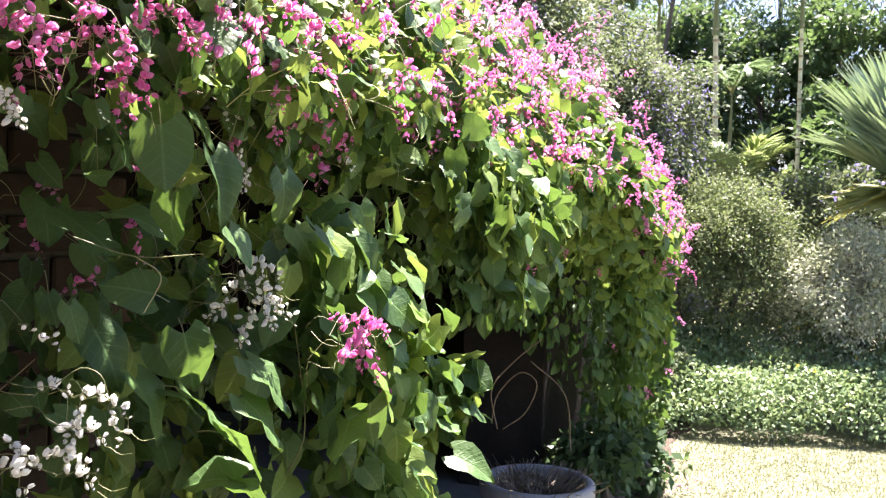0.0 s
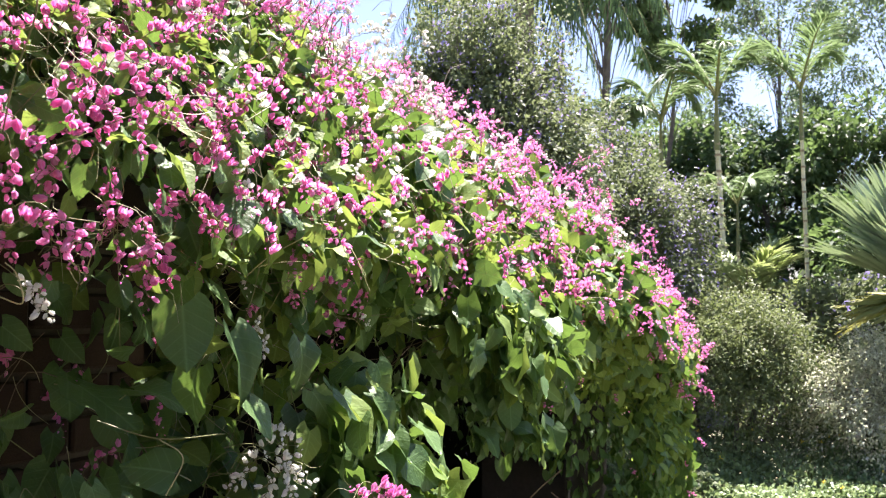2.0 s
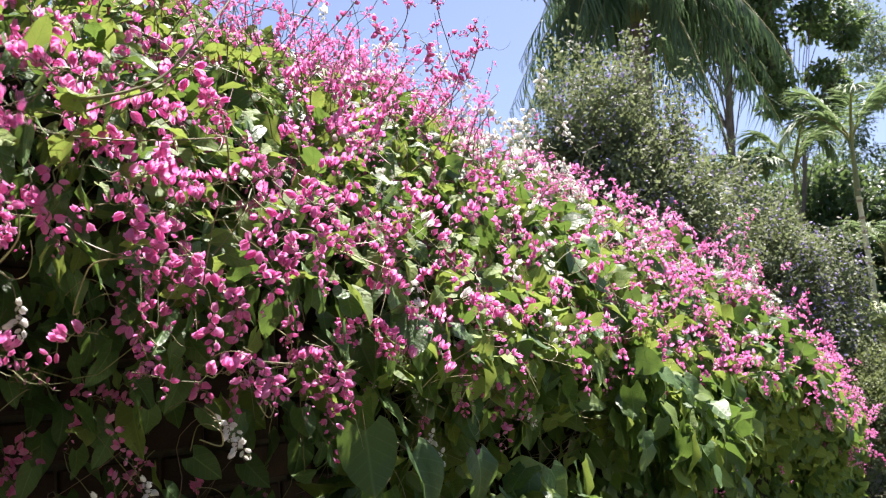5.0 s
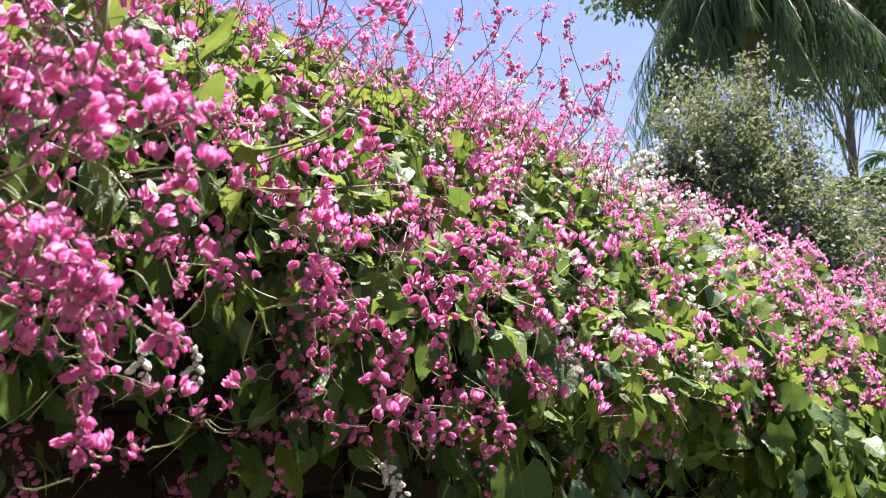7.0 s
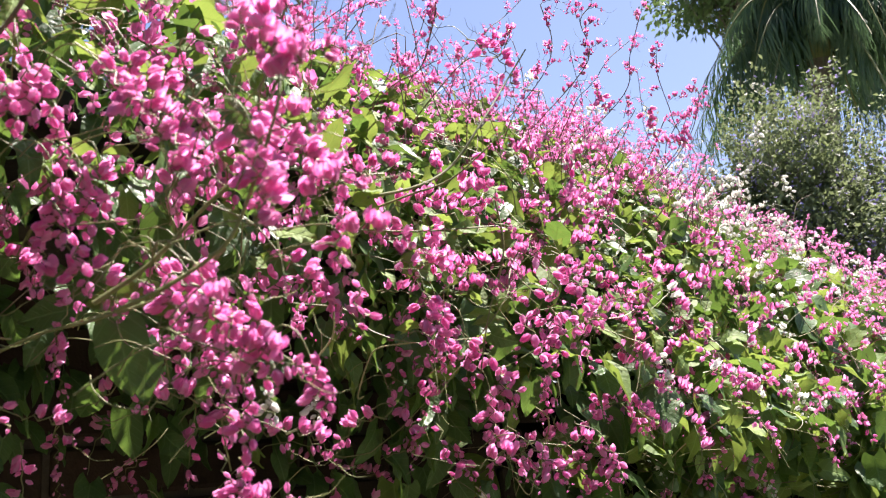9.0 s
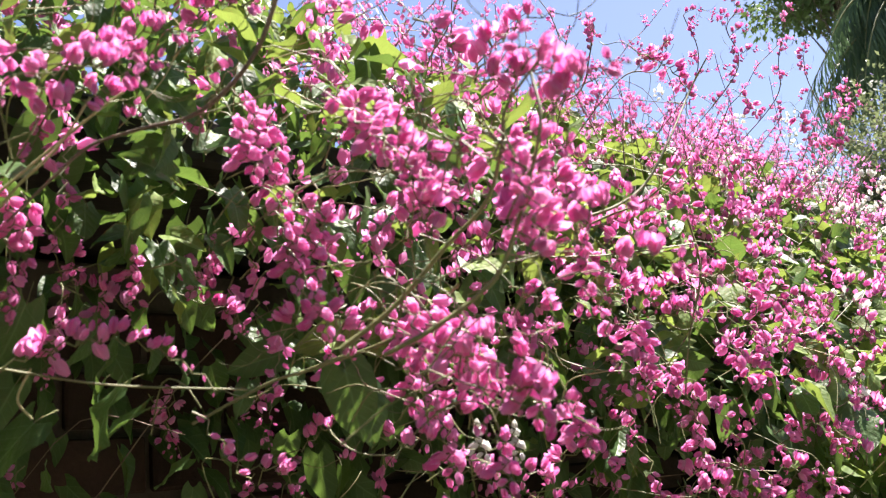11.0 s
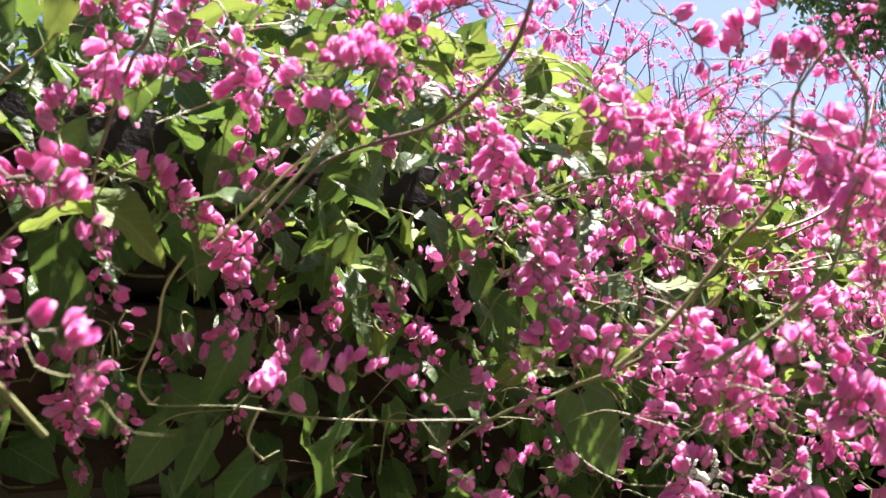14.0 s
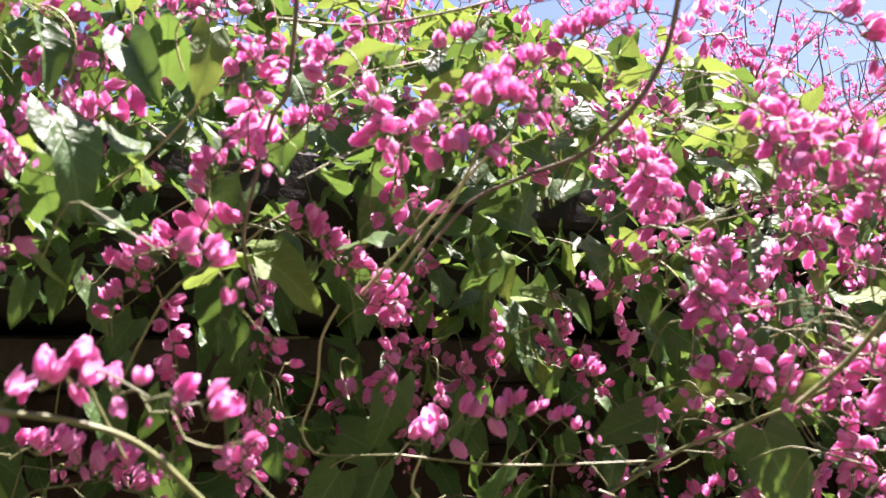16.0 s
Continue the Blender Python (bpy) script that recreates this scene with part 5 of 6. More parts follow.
leaf_between((-0.647, 1.112, 1.761), (-0.646, 1.124, 1.694))
leaf_between((-0.763, 0.985, 1.637), (-0.729, 1.004, 1.588))
leaf_between((-0.646, 0.528, 1.657), (-0.648, 0.538, 1.602))
leaf_between((-0.644, 0.555, 1.644), (-0.648, 0.562, 1.602))
leaf_between((-0.580, 1.231, 1.854), (-0.586, 1.241, 1.798))
leaf_between((-0.806, 1.111, 1.557), (-0.802, 1.119, 1.521))
leaf_between((-0.635, 1.246, 1.706), (-0.640, 1.254, 1.657))
leaf_between((-0.642, 1.131, 1.665), (-0.615, 1.138, 1.663), True)
leaf_between((-0.611, 0.502, 1.836), (-0.578, 0.514, 1.825), True)
leaf_between((-0.572, 0.743, 1.895), (-0.538, 0.747, 1.920), True)
leaf_between((-0.322, 1.607, 1.489), (-0.281, 1.626, 1.449), True)
leaf_between((-0.080, 1.881, 1.476), (-0.030, 1.897, 1.463), True)
leaf_between((-0.219, 1.733, 1.518), (-0.261, 1.729, 1.481))
leaf_between((-0.553, 1.353, 1.357), (-0.463, 1.345, 1.292))
leaf_between((-0.378, 1.216, 1.469), (-0.382, 1.212, 1.382))
leaf_between((-0.327, 1.262, 1.432), (-0.305, 1.257, 1.341))
leaf_between((-0.362, 1.231, 1.387), (-0.390, 1.229, 1.320))
leaf_between((-0.501, 1.356, 1.448), (-0.515, 1.353, 1.401))
leaf_between((-0.463, 1.320, 1.469), (-0.445, 1.317, 1.409))
leaf_between((-0.307, 1.307, 1.339), (-0.275, 1.303, 1.287))
leaf_between((-0.250, 1.409, 1.416), (-0.244, 1.405, 1.347))
leaf_between((-0.407, 1.337, 1.176), (-0.381, 1.334, 1.119))
leaf_between((-0.381, 1.206, 1.259), (-0.449, 1.209, 1.271))
leaf_between((-0.341, 1.202, 1.211), (-0.332, 1.197, 1.140))
leaf_between((-0.339, 1.198, 1.141), (-0.281, 1.193, 1.087))
leaf_between((-0.295, 1.193, 1.090), (-0.228, 1.189, 1.049))
leaf_between((-0.393, 1.334, 1.110), (-0.334, 1.330, 1.086))
leaf_between((-0.428, 1.302, 1.131), (-0.381, 1.296, 1.053))
leaf_between((-0.476, 1.284, 1.200), (-0.438, 1.279, 1.119))
leaf_between((-0.510, 1.281, 1.120), (-0.437, 1.277, 1.102))
leaf_between((-0.265, 1.189, 1.031), (-0.340, 1.192, 1.037))
leaf_between((-0.275, 1.189, 1.027), (-0.215, 1.186, 1.008))
leaf_between((-0.283, 1.346, 1.153), (-0.213, 1.340, 1.090))
leaf_between((-0.284, 1.314, 1.107), (-0.219, 1.308, 1.048))
leaf_between((-0.167, 1.795, 1.207), (-0.127, 1.797, 1.261))
leaf_between((-0.229, 1.753, 1.302), (-0.248, 1.750, 1.240), True)
leaf_between((-0.149, 1.799, 1.282), (-0.115, 1.795, 1.230), True)
leaf_between((-0.179, 1.797, 1.228), (-0.125, 1.793, 1.187))
leaf_between((-0.080, 1.837, 1.107), (-0.087, 1.832, 0.999), True)
leaf_between((-0.143, 1.835, 1.029), (-0.136, 1.833, 0.981), True)
leaf_between((-0.226, 1.790, 1.047), (-0.229, 1.786, 0.978), True)
leaf_between((-0.055, 1.880, 1.001), (-0.009, 1.876, 0.958), True)
leaf_between((-0.030, 1.927, 0.945), (0.018, 1.921, 0.879), True)
leaf_between((-0.008, 1.927, 0.975), (0.044, 1.924, 0.954), True)
leaf_between((-0.130, 1.832, 0.965), (-0.054, 1.829, 0.978), True)
leaf_between((-0.035, 1.935, 1.105), (0.006, 1.931, 1.067))
leaf_between((-0.236, 1.747, 1.189), (-0.238, 1.742, 1.086))
leaf_between((0.140, 2.434, 1.211), (0.171, 2.430, 1.154), True)
leaf_between((0.144, 2.428, 1.096), (0.132, 2.426, 1.038))
leaf_between((0.053, 2.332, 1.091), (0.041, 2.330, 1.049), True)
leaf_between((0.196, 2.435, 1.270), (0.146, 2.436, 1.247), True)
leaf_between((0.082, 2.205, 1.576), (0.031, 2.205, 1.535), True)
leaf_between((-0.485, 1.165, 1.115), (-0.443, 1.162, 1.096))
leaf_between((-0.519, 1.230, 1.250), (-0.511, 1.228, 1.208))
leaf_between((-0.491, 1.229, 1.238), (-0.474, 1.225, 1.168))
leaf_between((-0.464, 1.314, 1.353), (-0.388, 1.311, 1.356))
# runners and tendrils
runner("stem", [(-0.740, 0.267, 1.907), (-0.763, 0.275, 1.850), (-0.775, 0.273, 1.835), (-0.801, 0.280, 1.804), (-0.820, 0.289, 1.780), (-0.836, 0.314, 1.756)], 0.001364, 0.000868, M_TWIG)
runner("stem", [(-0.570, 0.353, 1.864), (-0.600, 0.363, 1.819), (-0.648, 0.376, 1.799), (-0.689, 0.374, 1.797), (-0.722, 0.366, 1.791), (-0.747, 0.357, 1.770), (-0.777, 0.356, 1.752)], 0.001612, 0.000744, M_TWIG)
runner("stem", [(-0.542, 0.493, 1.695), (-0.587, 0.509, 1.673), (-0.655, 0.506, 1.658), (-0.689, 0.498, 1.651), (-0.742, 0.483, 1.629)], 0.001364, 0.001116, M_STEM)
runner("stem", [(-0.765, 0.317, 1.743), (-0.732, 0.329, 1.770), (-0.694, 0.344, 1.801), (-0.681, 0.349, 1.810)], 0.000868, 0.00062, M_TENDRIL)
runner("stem", [(-0.743, 0.319, 1.746), (-0.724, 0.315, 1.755), (-0.704, 0.322, 1.774), (-0.684, 0.325, 1.799)], 0.000992, 0.00062, M_TENDRIL)
runner("stem", [(-0.797, 0.128, 1.680), (-0.778, 0.157, 1.673), (-0.776, 0.187, 1.664), (-0.780, 0.220, 1.642)], 0.001364, 0.001612, M_STEM)
runner("stem", [(-0.916, 0.273, 1.719), (-0.867, 0.275, 1.765), (-0.830, 0.294, 1.784), (-0.814, 0.301, 1.794)], 0.000744, 0.000868, M_STEM)
runner("stem", [(-0.805, 0.378, 1.668), (-0.756, 0.418, 1.654), (-0.687, 0.469, 1.645)], 0.00062, 0.000806, M_STEM)
runner("stem", [(-0.821, 0.362, 1.759), (-0.835, 0.359, 1.741), (-0.845, 0.362, 1.716), (-0.860, 0.362, 1.692), (-0.858, 0.368, 1.679), (-0.853, 0.371, 1.681)], 0.000744, 0.000372, M_TENDRIL)
runner("stem", [(-0.797, 0.301, 1.918), (-0.757, 0.333, 1.907), (-0.713, 0.364, 1.908), (-0.670, 0.391, 1.914)], 0.000744, 0.000744, M_STEM)
runner("stem", [(-0.932, 0.283, 1.855), (-0.900, 0.298, 1.874), (-0.854, 0.315, 1.912), (-0.838, 0.317, 1.933)], 0.000744, 0.000744, M_TENDRIL)
runner("stem", [(-0.801, 0.399, 1.669), (-0.812, 0.399, 1.651), (-0.808, 0.407, 1.638)], 0.000744, 0.000496, M_TENDRIL)
runner("stem", [(-0.539, 0.369, 1.639), (-0.513, 0.373, 1.649), (-0.488, 0.377, 1.663), (-0.474, 0.378, 1.676), (-0.458, 0.376, 1.709), (-0.445, 0.373, 1.743), (-0.450, 0.386, 1.775)], 0.001364, 0.000868, M_STEM)
runner("stem", [(-0.539, 0.759, 1.791), (-0.495, 0.769, 1.798), (-0.465, 0.793, 1.821), (-0.440, 0.822, 1.869), (-0.418, 0.868, 1.930), (-0.398, 0.868, 1.958)], 0.001736, 0.000744, M_STEM)
runner("stem", [(-0.441, 0.866, 1.805), (-0.438, 0.877, 1.748), (-0.459, 0.884, 1.687), (-0.474, 0.892, 1.625)], 0.001116, 0.00062, M_STEM)
runner("stem", [(-0.568, 0.813, 1.774), (-0.511, 0.828, 1.769), (-0.435, 0.848, 1.770)], 0.000744, 0.000744, M_STEM)
runner("stem", [(-0.463, 1.120, 1.653), (-0.474, 1.125, 1.612), (-0.450, 1.137, 1.582), (-0.470, 1.142, 1.528), (-0.483, 1.145, 1.494), (-0.498, 1.138, 1.516)], 0.000868, 0.000496, M_TENDRIL)
runner("stem", [(-0.543, 0.887, 1.666), (-0.578, 0.879, 1.662), (-0.591, 0.879, 1.645), (-0.603, 0.882, 1.614), (-0.597, 0.884, 1.614)], 0.000868, 0.000496, M_TENDRIL)
runner("stem", [(-0.584, 0.675, 1.625), (-0.565, 0.678, 1.633), (-0.546, 0.679, 1.653), (-0.542, 0.676, 1.674)], 0.000868, 0.00062, M_TENDRIL)
runner("stem", [(-0.653, 0.696, 1.697), (-0.638, 0.694, 1.726), (-0.631, 0.688, 1.765)], 0.000992, 0.00062, M_STEM)
runner("stem", [(-0.658, 0.849, 1.713), (-0.608, 0.864, 1.704), (-0.582, 0.875, 1.680), (-0.538, 0.889, 1.665), (-0.480, 0.903, 1.667)], 0.000868, 0.000744, M_STEM)
runner("stem", [(-0.481, 1.442, 2.138), (-0.451, 1.438, 2.201), (-0.463, 1.422, 2.267)], 0.00062, 0.00062, M_TWIG)
runner("stem", [(-0.416, 1.458, 2.144), (-0.392, 1.455, 2.188), (-0.402, 1.444, 2.235), (-0.381, 1.444, 2.262)], 0.00062, 0.00062, M_TWIG)
runner("stem", [(-0.351, 1.579, 2.147), (-0.334, 1.570, 2.214), (-0.306, 1.562, 2.292)], 0.00062, 0.000496, M_TWIG)
runner("stem", [(-0.273, 1.718, 2.072), (-0.277, 1.705, 2.135), (-0.294, 1.686, 2.209), (-0.293, 1.678, 2.251)], 0.00062, 0.000496, M_TWIG)
runner("stem", [(-0.604, 1.018, 1.995), (-0.561, 1.025, 2.020), (-0.543, 1.021, 2.061), (-0.532, 1.018, 2.095)], 0.000744, 0.00062, M_TWIG)
runner("stem", [(-0.530, 1.129, 2.064), (-0.485, 1.140, 2.068), (-0.468, 1.140, 2.090)], 0.000744, 0.00062, M_TWIG)
runner("stem", [(-0.309, 1.756, 2.039), (-0.249, 1.750, 2.106), (-0.225, 1.742, 2.175), (-0.230, 1.739, 2.197)], 0.000868, 0.00062, M_TWIG)
runner("stem", [(-0.524, 1.013, 1.477), (-0.499, 1.015, 1.470), (-0.504, 1.011, 1.500), (-0.516, 1.009, 1.513)], 0.000868, 0.000496, M_TENDRIL)
runner("stem", [(-0.523, 1.125, 1.769), (-0.518, 1.116, 1.839), (-0.524, 1.110, 1.874)], 0.00124, 0.000868, M_STEM)
runner("stem", [(-0.552, 0.768, 1.778), (-0.501, 0.769, 1.791), (-0.461, 0.770, 1.801), (-0.419, 0.768, 1.829)], 0.00124, 0.000744, M_STEM)
runner("stem", [(-0.465, 1.163, 1.329), (-0.390, 1.158, 1.308), (-0.309, 1.155, 1.314)], 0.000868, 0.00062, M_STEM)
runner("stem", [(-0.390, 1.158, 1.308), (-0.359, 1.156, 1.285), (-0.378, 1.154, 1.241)], 0.00062, 0.000496, M_TENDRIL)
runner("stem", [(-0.335, 1.417, 1.512), (-0.295, 1.417, 1.546), (-0.239, 1.417, 1.577)], 0.00062, 0.00062, M_TENDRIL)
runner("stem", [(-0.238, 1.497, 1.199), (-0.215, 1.487, 1.024), (-0.247, 1.485, 0.944), (-0.251, 1.483, 0.917)], 0.001364, 0.00124, M_STEM)
runner("stem", [(0.279, 3.548, 0.559), (0.297, 3.552, 0.665), (0.379, 3.553, 0.752), (0.443, 3.549, 0.712), (0.404, 3.545, 0.605), (0.322, 3.545, 0.539)], 0.0026, 0.0022, M_TWIG)
runner("stem", [(0.311, 3.644, 0.515), (0.285, 3.653, 0.666), (0.368, 3.655, 0.777), (0.473, 3.656, 0.867)], 0.0030, 0.0026, M_TWIG)
runner("stem", [(0.460, 3.850, 0.746), (0.602, 3.838, 0.614), (0.632, 3.825, 0.386)], 0.0026, 0.0026, M_TWIG)

part("stalk_tangle", stalks.mesh("stalk_tangle", [M_STEM]), coral_vine, "thin green stalks of the flower spikes", "stuff")
# ---- the garden behind ----
def small_leaf(width, curl):
    """A small bent leaf of one quad."""
    v = np.array([(0, 0, 0), (width / 2, 0.45, -0.2 * curl), (0, 1, -curl), (-width / 2, 0.45, 0.1)])
    return v, np.array([(0, 1, 2, 3)]), np.array([(0.5, 0), (1, 0.45), (0.5, 1), (0, 0.45)])


BLADES = [small_leaf(0.55, 0.1), small_leaf(0.52, 0.35), small_leaf(0.48, -0.15)]


def leaf_cloud(batch, pos, out, size, mat=0, patches=BLADES, seed=0, sag=0.5, spread=0.7):
    """Small leaves at pos, pointing outwards and down."""
    r = np.random.default_rng(seed)
    n = len(pos)
    tip = unit(out + r.normal(0, spread, (n, 3)) - sag * UP)
    nrm = unit(r.normal(0, 0.6, (n, 3)) + UP)
    rot = frames_of(tip, nrm)
    kind = r.integers(0, len(patches), n)
    sz = size * r.uniform(0.6, 1.25, n)
    for k, (v, q, uv) in enumerate(patches):
        pick = kind == k
        if pick.any():
            batch.put(placed(v, rot[pick], pos[pick], sz[pick]), q, uv, mat)


def shrub(name, label, at, radii, branches, leaves, leaf, mat, seed, droop=0.6, flowers=None, flower_share=0.0, category="shrub", lean=(0, 0), group=""):
    """A shrub: stems from the foot, many arching twigs that end in an uneven outline, leaves along the twigs."""
    r = np.random.default_rng(seed)
    ob = thing(name, label, category, group, at=at)
    wood, crown, bloom_b = Batch(), Batch(), Batch()
    rad = np.array(radii)
    for k in range(7):
        a = 2 * np.pi * k / 7 + r.uniform(-0.3, 0.3)
        top = np.array([math.cos(a) * rad[0] * 0.5 + lean[0], math.sin(a) * rad[1] * 0.5 + lean[1], rad[2] * r.uniform(1.0, 1.5)])
        tube(wood, curve_through([(0.1 * math.cos(a), 0.1 * math.sin(a), 0), top * 0.5 + r.normal(0, 0.06, 3), top]), 0.035, 0.01, 0, 5)
    for k in range(branches):
        d = unit(r.normal(0, 1, 3))
        d[2] = abs(d[2]) if r.random() < 0.72 else d[2]
        bulge = 1 + 0.35 * noise.noise(Vector(d * 1.9) + Vector((seed, 0, 0)))
        c = np.array([lean[0], lean[1], rad[2]])
        a = c + d * rad * 0.35 * bulge
        e = c + d * rad * bulge * r.uniform(0.75, 1.08)
        e[2] -= droop * r.uniform(0.1, 0.5) * rad[0]
        mid = (a + e) / 2 + np.array([0, 0, 0.22 * rad[0] * droop]) + r.normal(0, 0.05, 3)
        line = curve_through([a, mid, e], 3)
        if k % 2 == 0:
            tube(wood, line, 0.003, 0.0012, 0, 3)
        t = r.uniform(0.15, 1.0, leaves) ** 0.8
        idx = t * (len(line) - 1)
        i0 = np.minimum(idx.astype(int), len(line) - 2)
        pos = line[i0] + (line[i0 + 1] - line[i0]) * (idx - i0)[:, None] + r.normal(0, 0.028 + 0.01 * rad[0], (leaves, 3))
        pos[:, 2] = np.maximum(pos[:, 2], 0.02)
        leaf_cloud(crown, pos, np.tile(unit(line[-1] - line[1]), (leaves, 1)), leaf, 0, seed=seed * 1000 + k)
        if flowers is not None and r.random() < flower_share:
            m = 14
            near = line[-3:].mean(0) + r.normal(0, 0.05, (m, 3)) * np.array([1, 1, 1.4])
            leaf_cloud(bloom_b, near, r.normal(0, 1, (m, 3)), leaf * 0.85, 0, seed=seed * 77 + k)
    part("branch_frame", wood.mesh("branch_frame", [M_BARK]), ob)
    part("crown", crown.mesh("crown", [mat]), ob, kind="stuff")
    if bloom_b.v:
        part("blossom", bloom_b.mesh("blossom", [flowers]), ob, kind="stuff")
    return ob


def tree(name, label, at, height, spread, seed, mat, trunk=0.12, clumps=60, per=150, leaf=0.12, low=0.35, flat=0.7, bark=M_BARK, gap=0.5, lean=(0, 0), group=""):
    """A tree: tapered trunk, forked limbs, clumps of leaves with gaps between."""
    r = np.random.default_rng(seed)
    ob = thing(name, label, "tree", group or name.replace("_", " ") + "s behind the garden", at=at)
    wood, crown = Batch(), Batch()
    top = np.array([lean[0], lean[1], height * 0.85])
    stem = curve_through([(0, 0, -0.05), top * 0.35 + r.normal(0, 0.1, 3) * [1, 1, 0], top * 0.7 + r.normal(0, 0.15, 3) * [1, 1, 0], top], 6)
    tube(wood, stem, trunk, trunk * 0.2, 0, 8)
    for k in range(clumps):
        h = r.uniform(low, 1.0)
        a = r.uniform(0, 2 * np.pi)
        fat = spread * math.sqrt(max(0.05, 1 - ((h - (low + 1) / 2) / ((1 - low) * 0.62)) ** 2)) * r.uniform(0.25, 1.0)
        c = np.array([math.cos(a) * fat + lean[0] * h, math.sin(a) * fat + lean[1] * h, h * height])
        j = stem[int(np.clip((h - 0.15) * len(stem), 1, len(stem) - 2))]
        limb = curve_through([j, (j + c) / 2 + [0, 0, 0.05 * height * r.uniform(-0.3, 1)], c], 4)
        if k % 2 == 0:
            tube(wood, limb, trunk * 0.12, 0.005, 0, 4)
        rad = spread * r.uniform(0.14, 0.30) * gap * 2
        for twig in range(3):
            e = c + r.normal(0, 0.55, 3) * rad
            tube(wood, np.array([c, (c + e) / 2 + r.normal(0, 0.03, 3), e]), 0.006, 0.003, 0, 3)
        d = unit(r.normal(0, 1, (per, 3)))
        pos = c + d * (rad * r.uniform(0.15, 1, per) ** 0.6)[:, None] * np.array([1, 1, flat])
        leaf_cloud(crown, pos, d, leaf, 0, seed=seed * 500 + k, sag=0.45)
    part("trunk", wood.mesh("trunk", [bark]), ob)
    part("crown", crown.mesh("crown", [mat]), ob, kind="stuff")
    return ob


def frond(batch, foot, way, length, droop, leaflets, leaflet, hang, seed, width=0.05, lift=0.35, curl=0.0):
    """A feather leaf: an arching rib with leaflets on both sides. 0: leaflets, 1: rib."""
    r = np.random.default_rng(seed)
    way = unit(way)
    flat = unit(np.array([way[0], way[1], 0]) + 1e-6)
    n = 14
    t = np.linspace(0, 1, n)
    line = foot + way * (length * t)[:, None] - UP * (droop * length * t ** 2.2)[:, None]
    tube(batch, line, 0.014 * length, 0.003, 1, 4)
    side = unit(np.cross(flat, UP))
    for sg in (-1, 1):
        u = np.linspace(0.12, 0.99, leaflets)
        idx = u * (n - 1)
        i0 = np.minimum(idx.astype(int), n - 2)
        p = line[i0] + (line[i0 + 1] - line[i0]) * (idx - i0)[:, None]
        tan = unit(line[i0 + 1] - line[i0])
        tip = unit(sg * side * (1 - 0.45 * u[:, None]) + tan * (0.35 + 0.8 * u[:, None]) + UP * (lift - hang * 1.2) + r.normal(0, 0.10, (leaflets, 3)))
        sz = leaflet * np.sin(np.pi * np.clip(0.12 + 0.86 * u, 0, 1)) ** 0.6 * r.uniform(0.85, 1.1, leaflets)
        rot = frames_of(tip, np.tile(UP, (leaflets, 1)) + r.normal(0, 0.15, (leaflets, 3)))
        v, q, uv = blade_patch(width / leaflet, 0.5, 0.25 + hang * 0.9, 4)
        batch.put(placed(v, rot, p, sz), q, uv, 0)


def palm(name, label, at, trunk_h, trunk_r, fronds, length, leaflet, seed, mat, lean=(0, 0), droop=0.35, hang=0.15, leaflets=38, low=-0.2, width=0.045, rings=True, group="", bark=M_TRUNK):
    """A feather palm: ringed trunk, green sheath, crown of fronds."""
    r = np.random.default_rng(seed)
    ob = thing(name, label, "palm", group, at=at)
    wood = Batch()
    top = np.array([lean[0], lean[1], trunk_h])
    pts = curve_through([(0, 0, -0.05), top * 0.5 + [0.05 * lean[0], 0, 0], top], 10)
    tube(wood, pts, trunk_r * 1.2, trunk_r * 0.9, 0, 8)
    if rings:
        for k in range(int(trunk_h / 0.14)):
            p = top * ((k + 1 + r.uniform(-0.15, 0.15)) * 0.14 / trunk_h)
            ring = np.array([p - UP * 0.012, p, p + UP * 0.012])
            tube(wood, ring, trunk_r * 1.24, trunk_r * 1.14, 1, 8)
    part("trunk", wood.mesh("trunk", [bark, M_RING]), ob)
    sheath = Batch()
    tube(sheath, np.array([top - UP * 0.1, top + UP * 0.2, top + UP * 0.5]), trunk_r * 1.25, trunk_r * 0.5, 0, 8)
    part("sheath", sheath.mesh("sheath", [M_STEM]), ob)
    for k in range(fronds):
        a = 2.4 * k + r.uniform(-0.3, 0.3)
        up = np.interp(k, [0, fronds - 1], [2.6, low])
        b = Batch()
        frond(b, top + UP * 0.42, np.array([math.cos(a), math.sin(a), up]), length * r.uniform(0.85, 1.1), droop * r.uniform(0.7, 1.35), leaflets, leaflet * r.uniform(0.8, 1.15), hang * r.uniform(0.45, 1.3), seed * 50 + k, width)
        part("frond", b.mesh("frond", [mat, M_STEM]), ob)
    return ob


def fan_leaf(seed, length, segs, spread, cupped, wide=0.10):
    """A fan blade: a stalk and long pointed segments that part near their ends."""
    r = np.random.default_rng(seed)
    b = Batch()
    tube(b, np.array([(0, 0, 0), (0, 0.2 * length, 0.02), (0, 0.40 * length, 0.0)]), 0.03, 0.018, 1, 5)
    foot = np.array([0, 0.36 * length, 0.0])
    for k in range(segs):
        a = (k / (segs - 1) - 0.5) * spread
        ln = length * (1.25 - 0.3 * abs(a) / (spread / 2)) * r.uniform(0.95, 1.05)
        d = np.array([math.sin(a), math.cos(a), cupped * abs(math.sin(a)) + r.normal(0, 0.02)])
        v, q, uv = blade_patch(wide, 0.6, 0.10 * r.uniform(0.3, 1.6), 6)
        v = v * [1, 1, 1]
        rot = frames_of(d[None], np.array([[-0.25 * math.sin(a), 0, 1.0]]))
        b.put(placed(v, rot, foot[None], np.array([ln])), q, uv, 0)
    return b


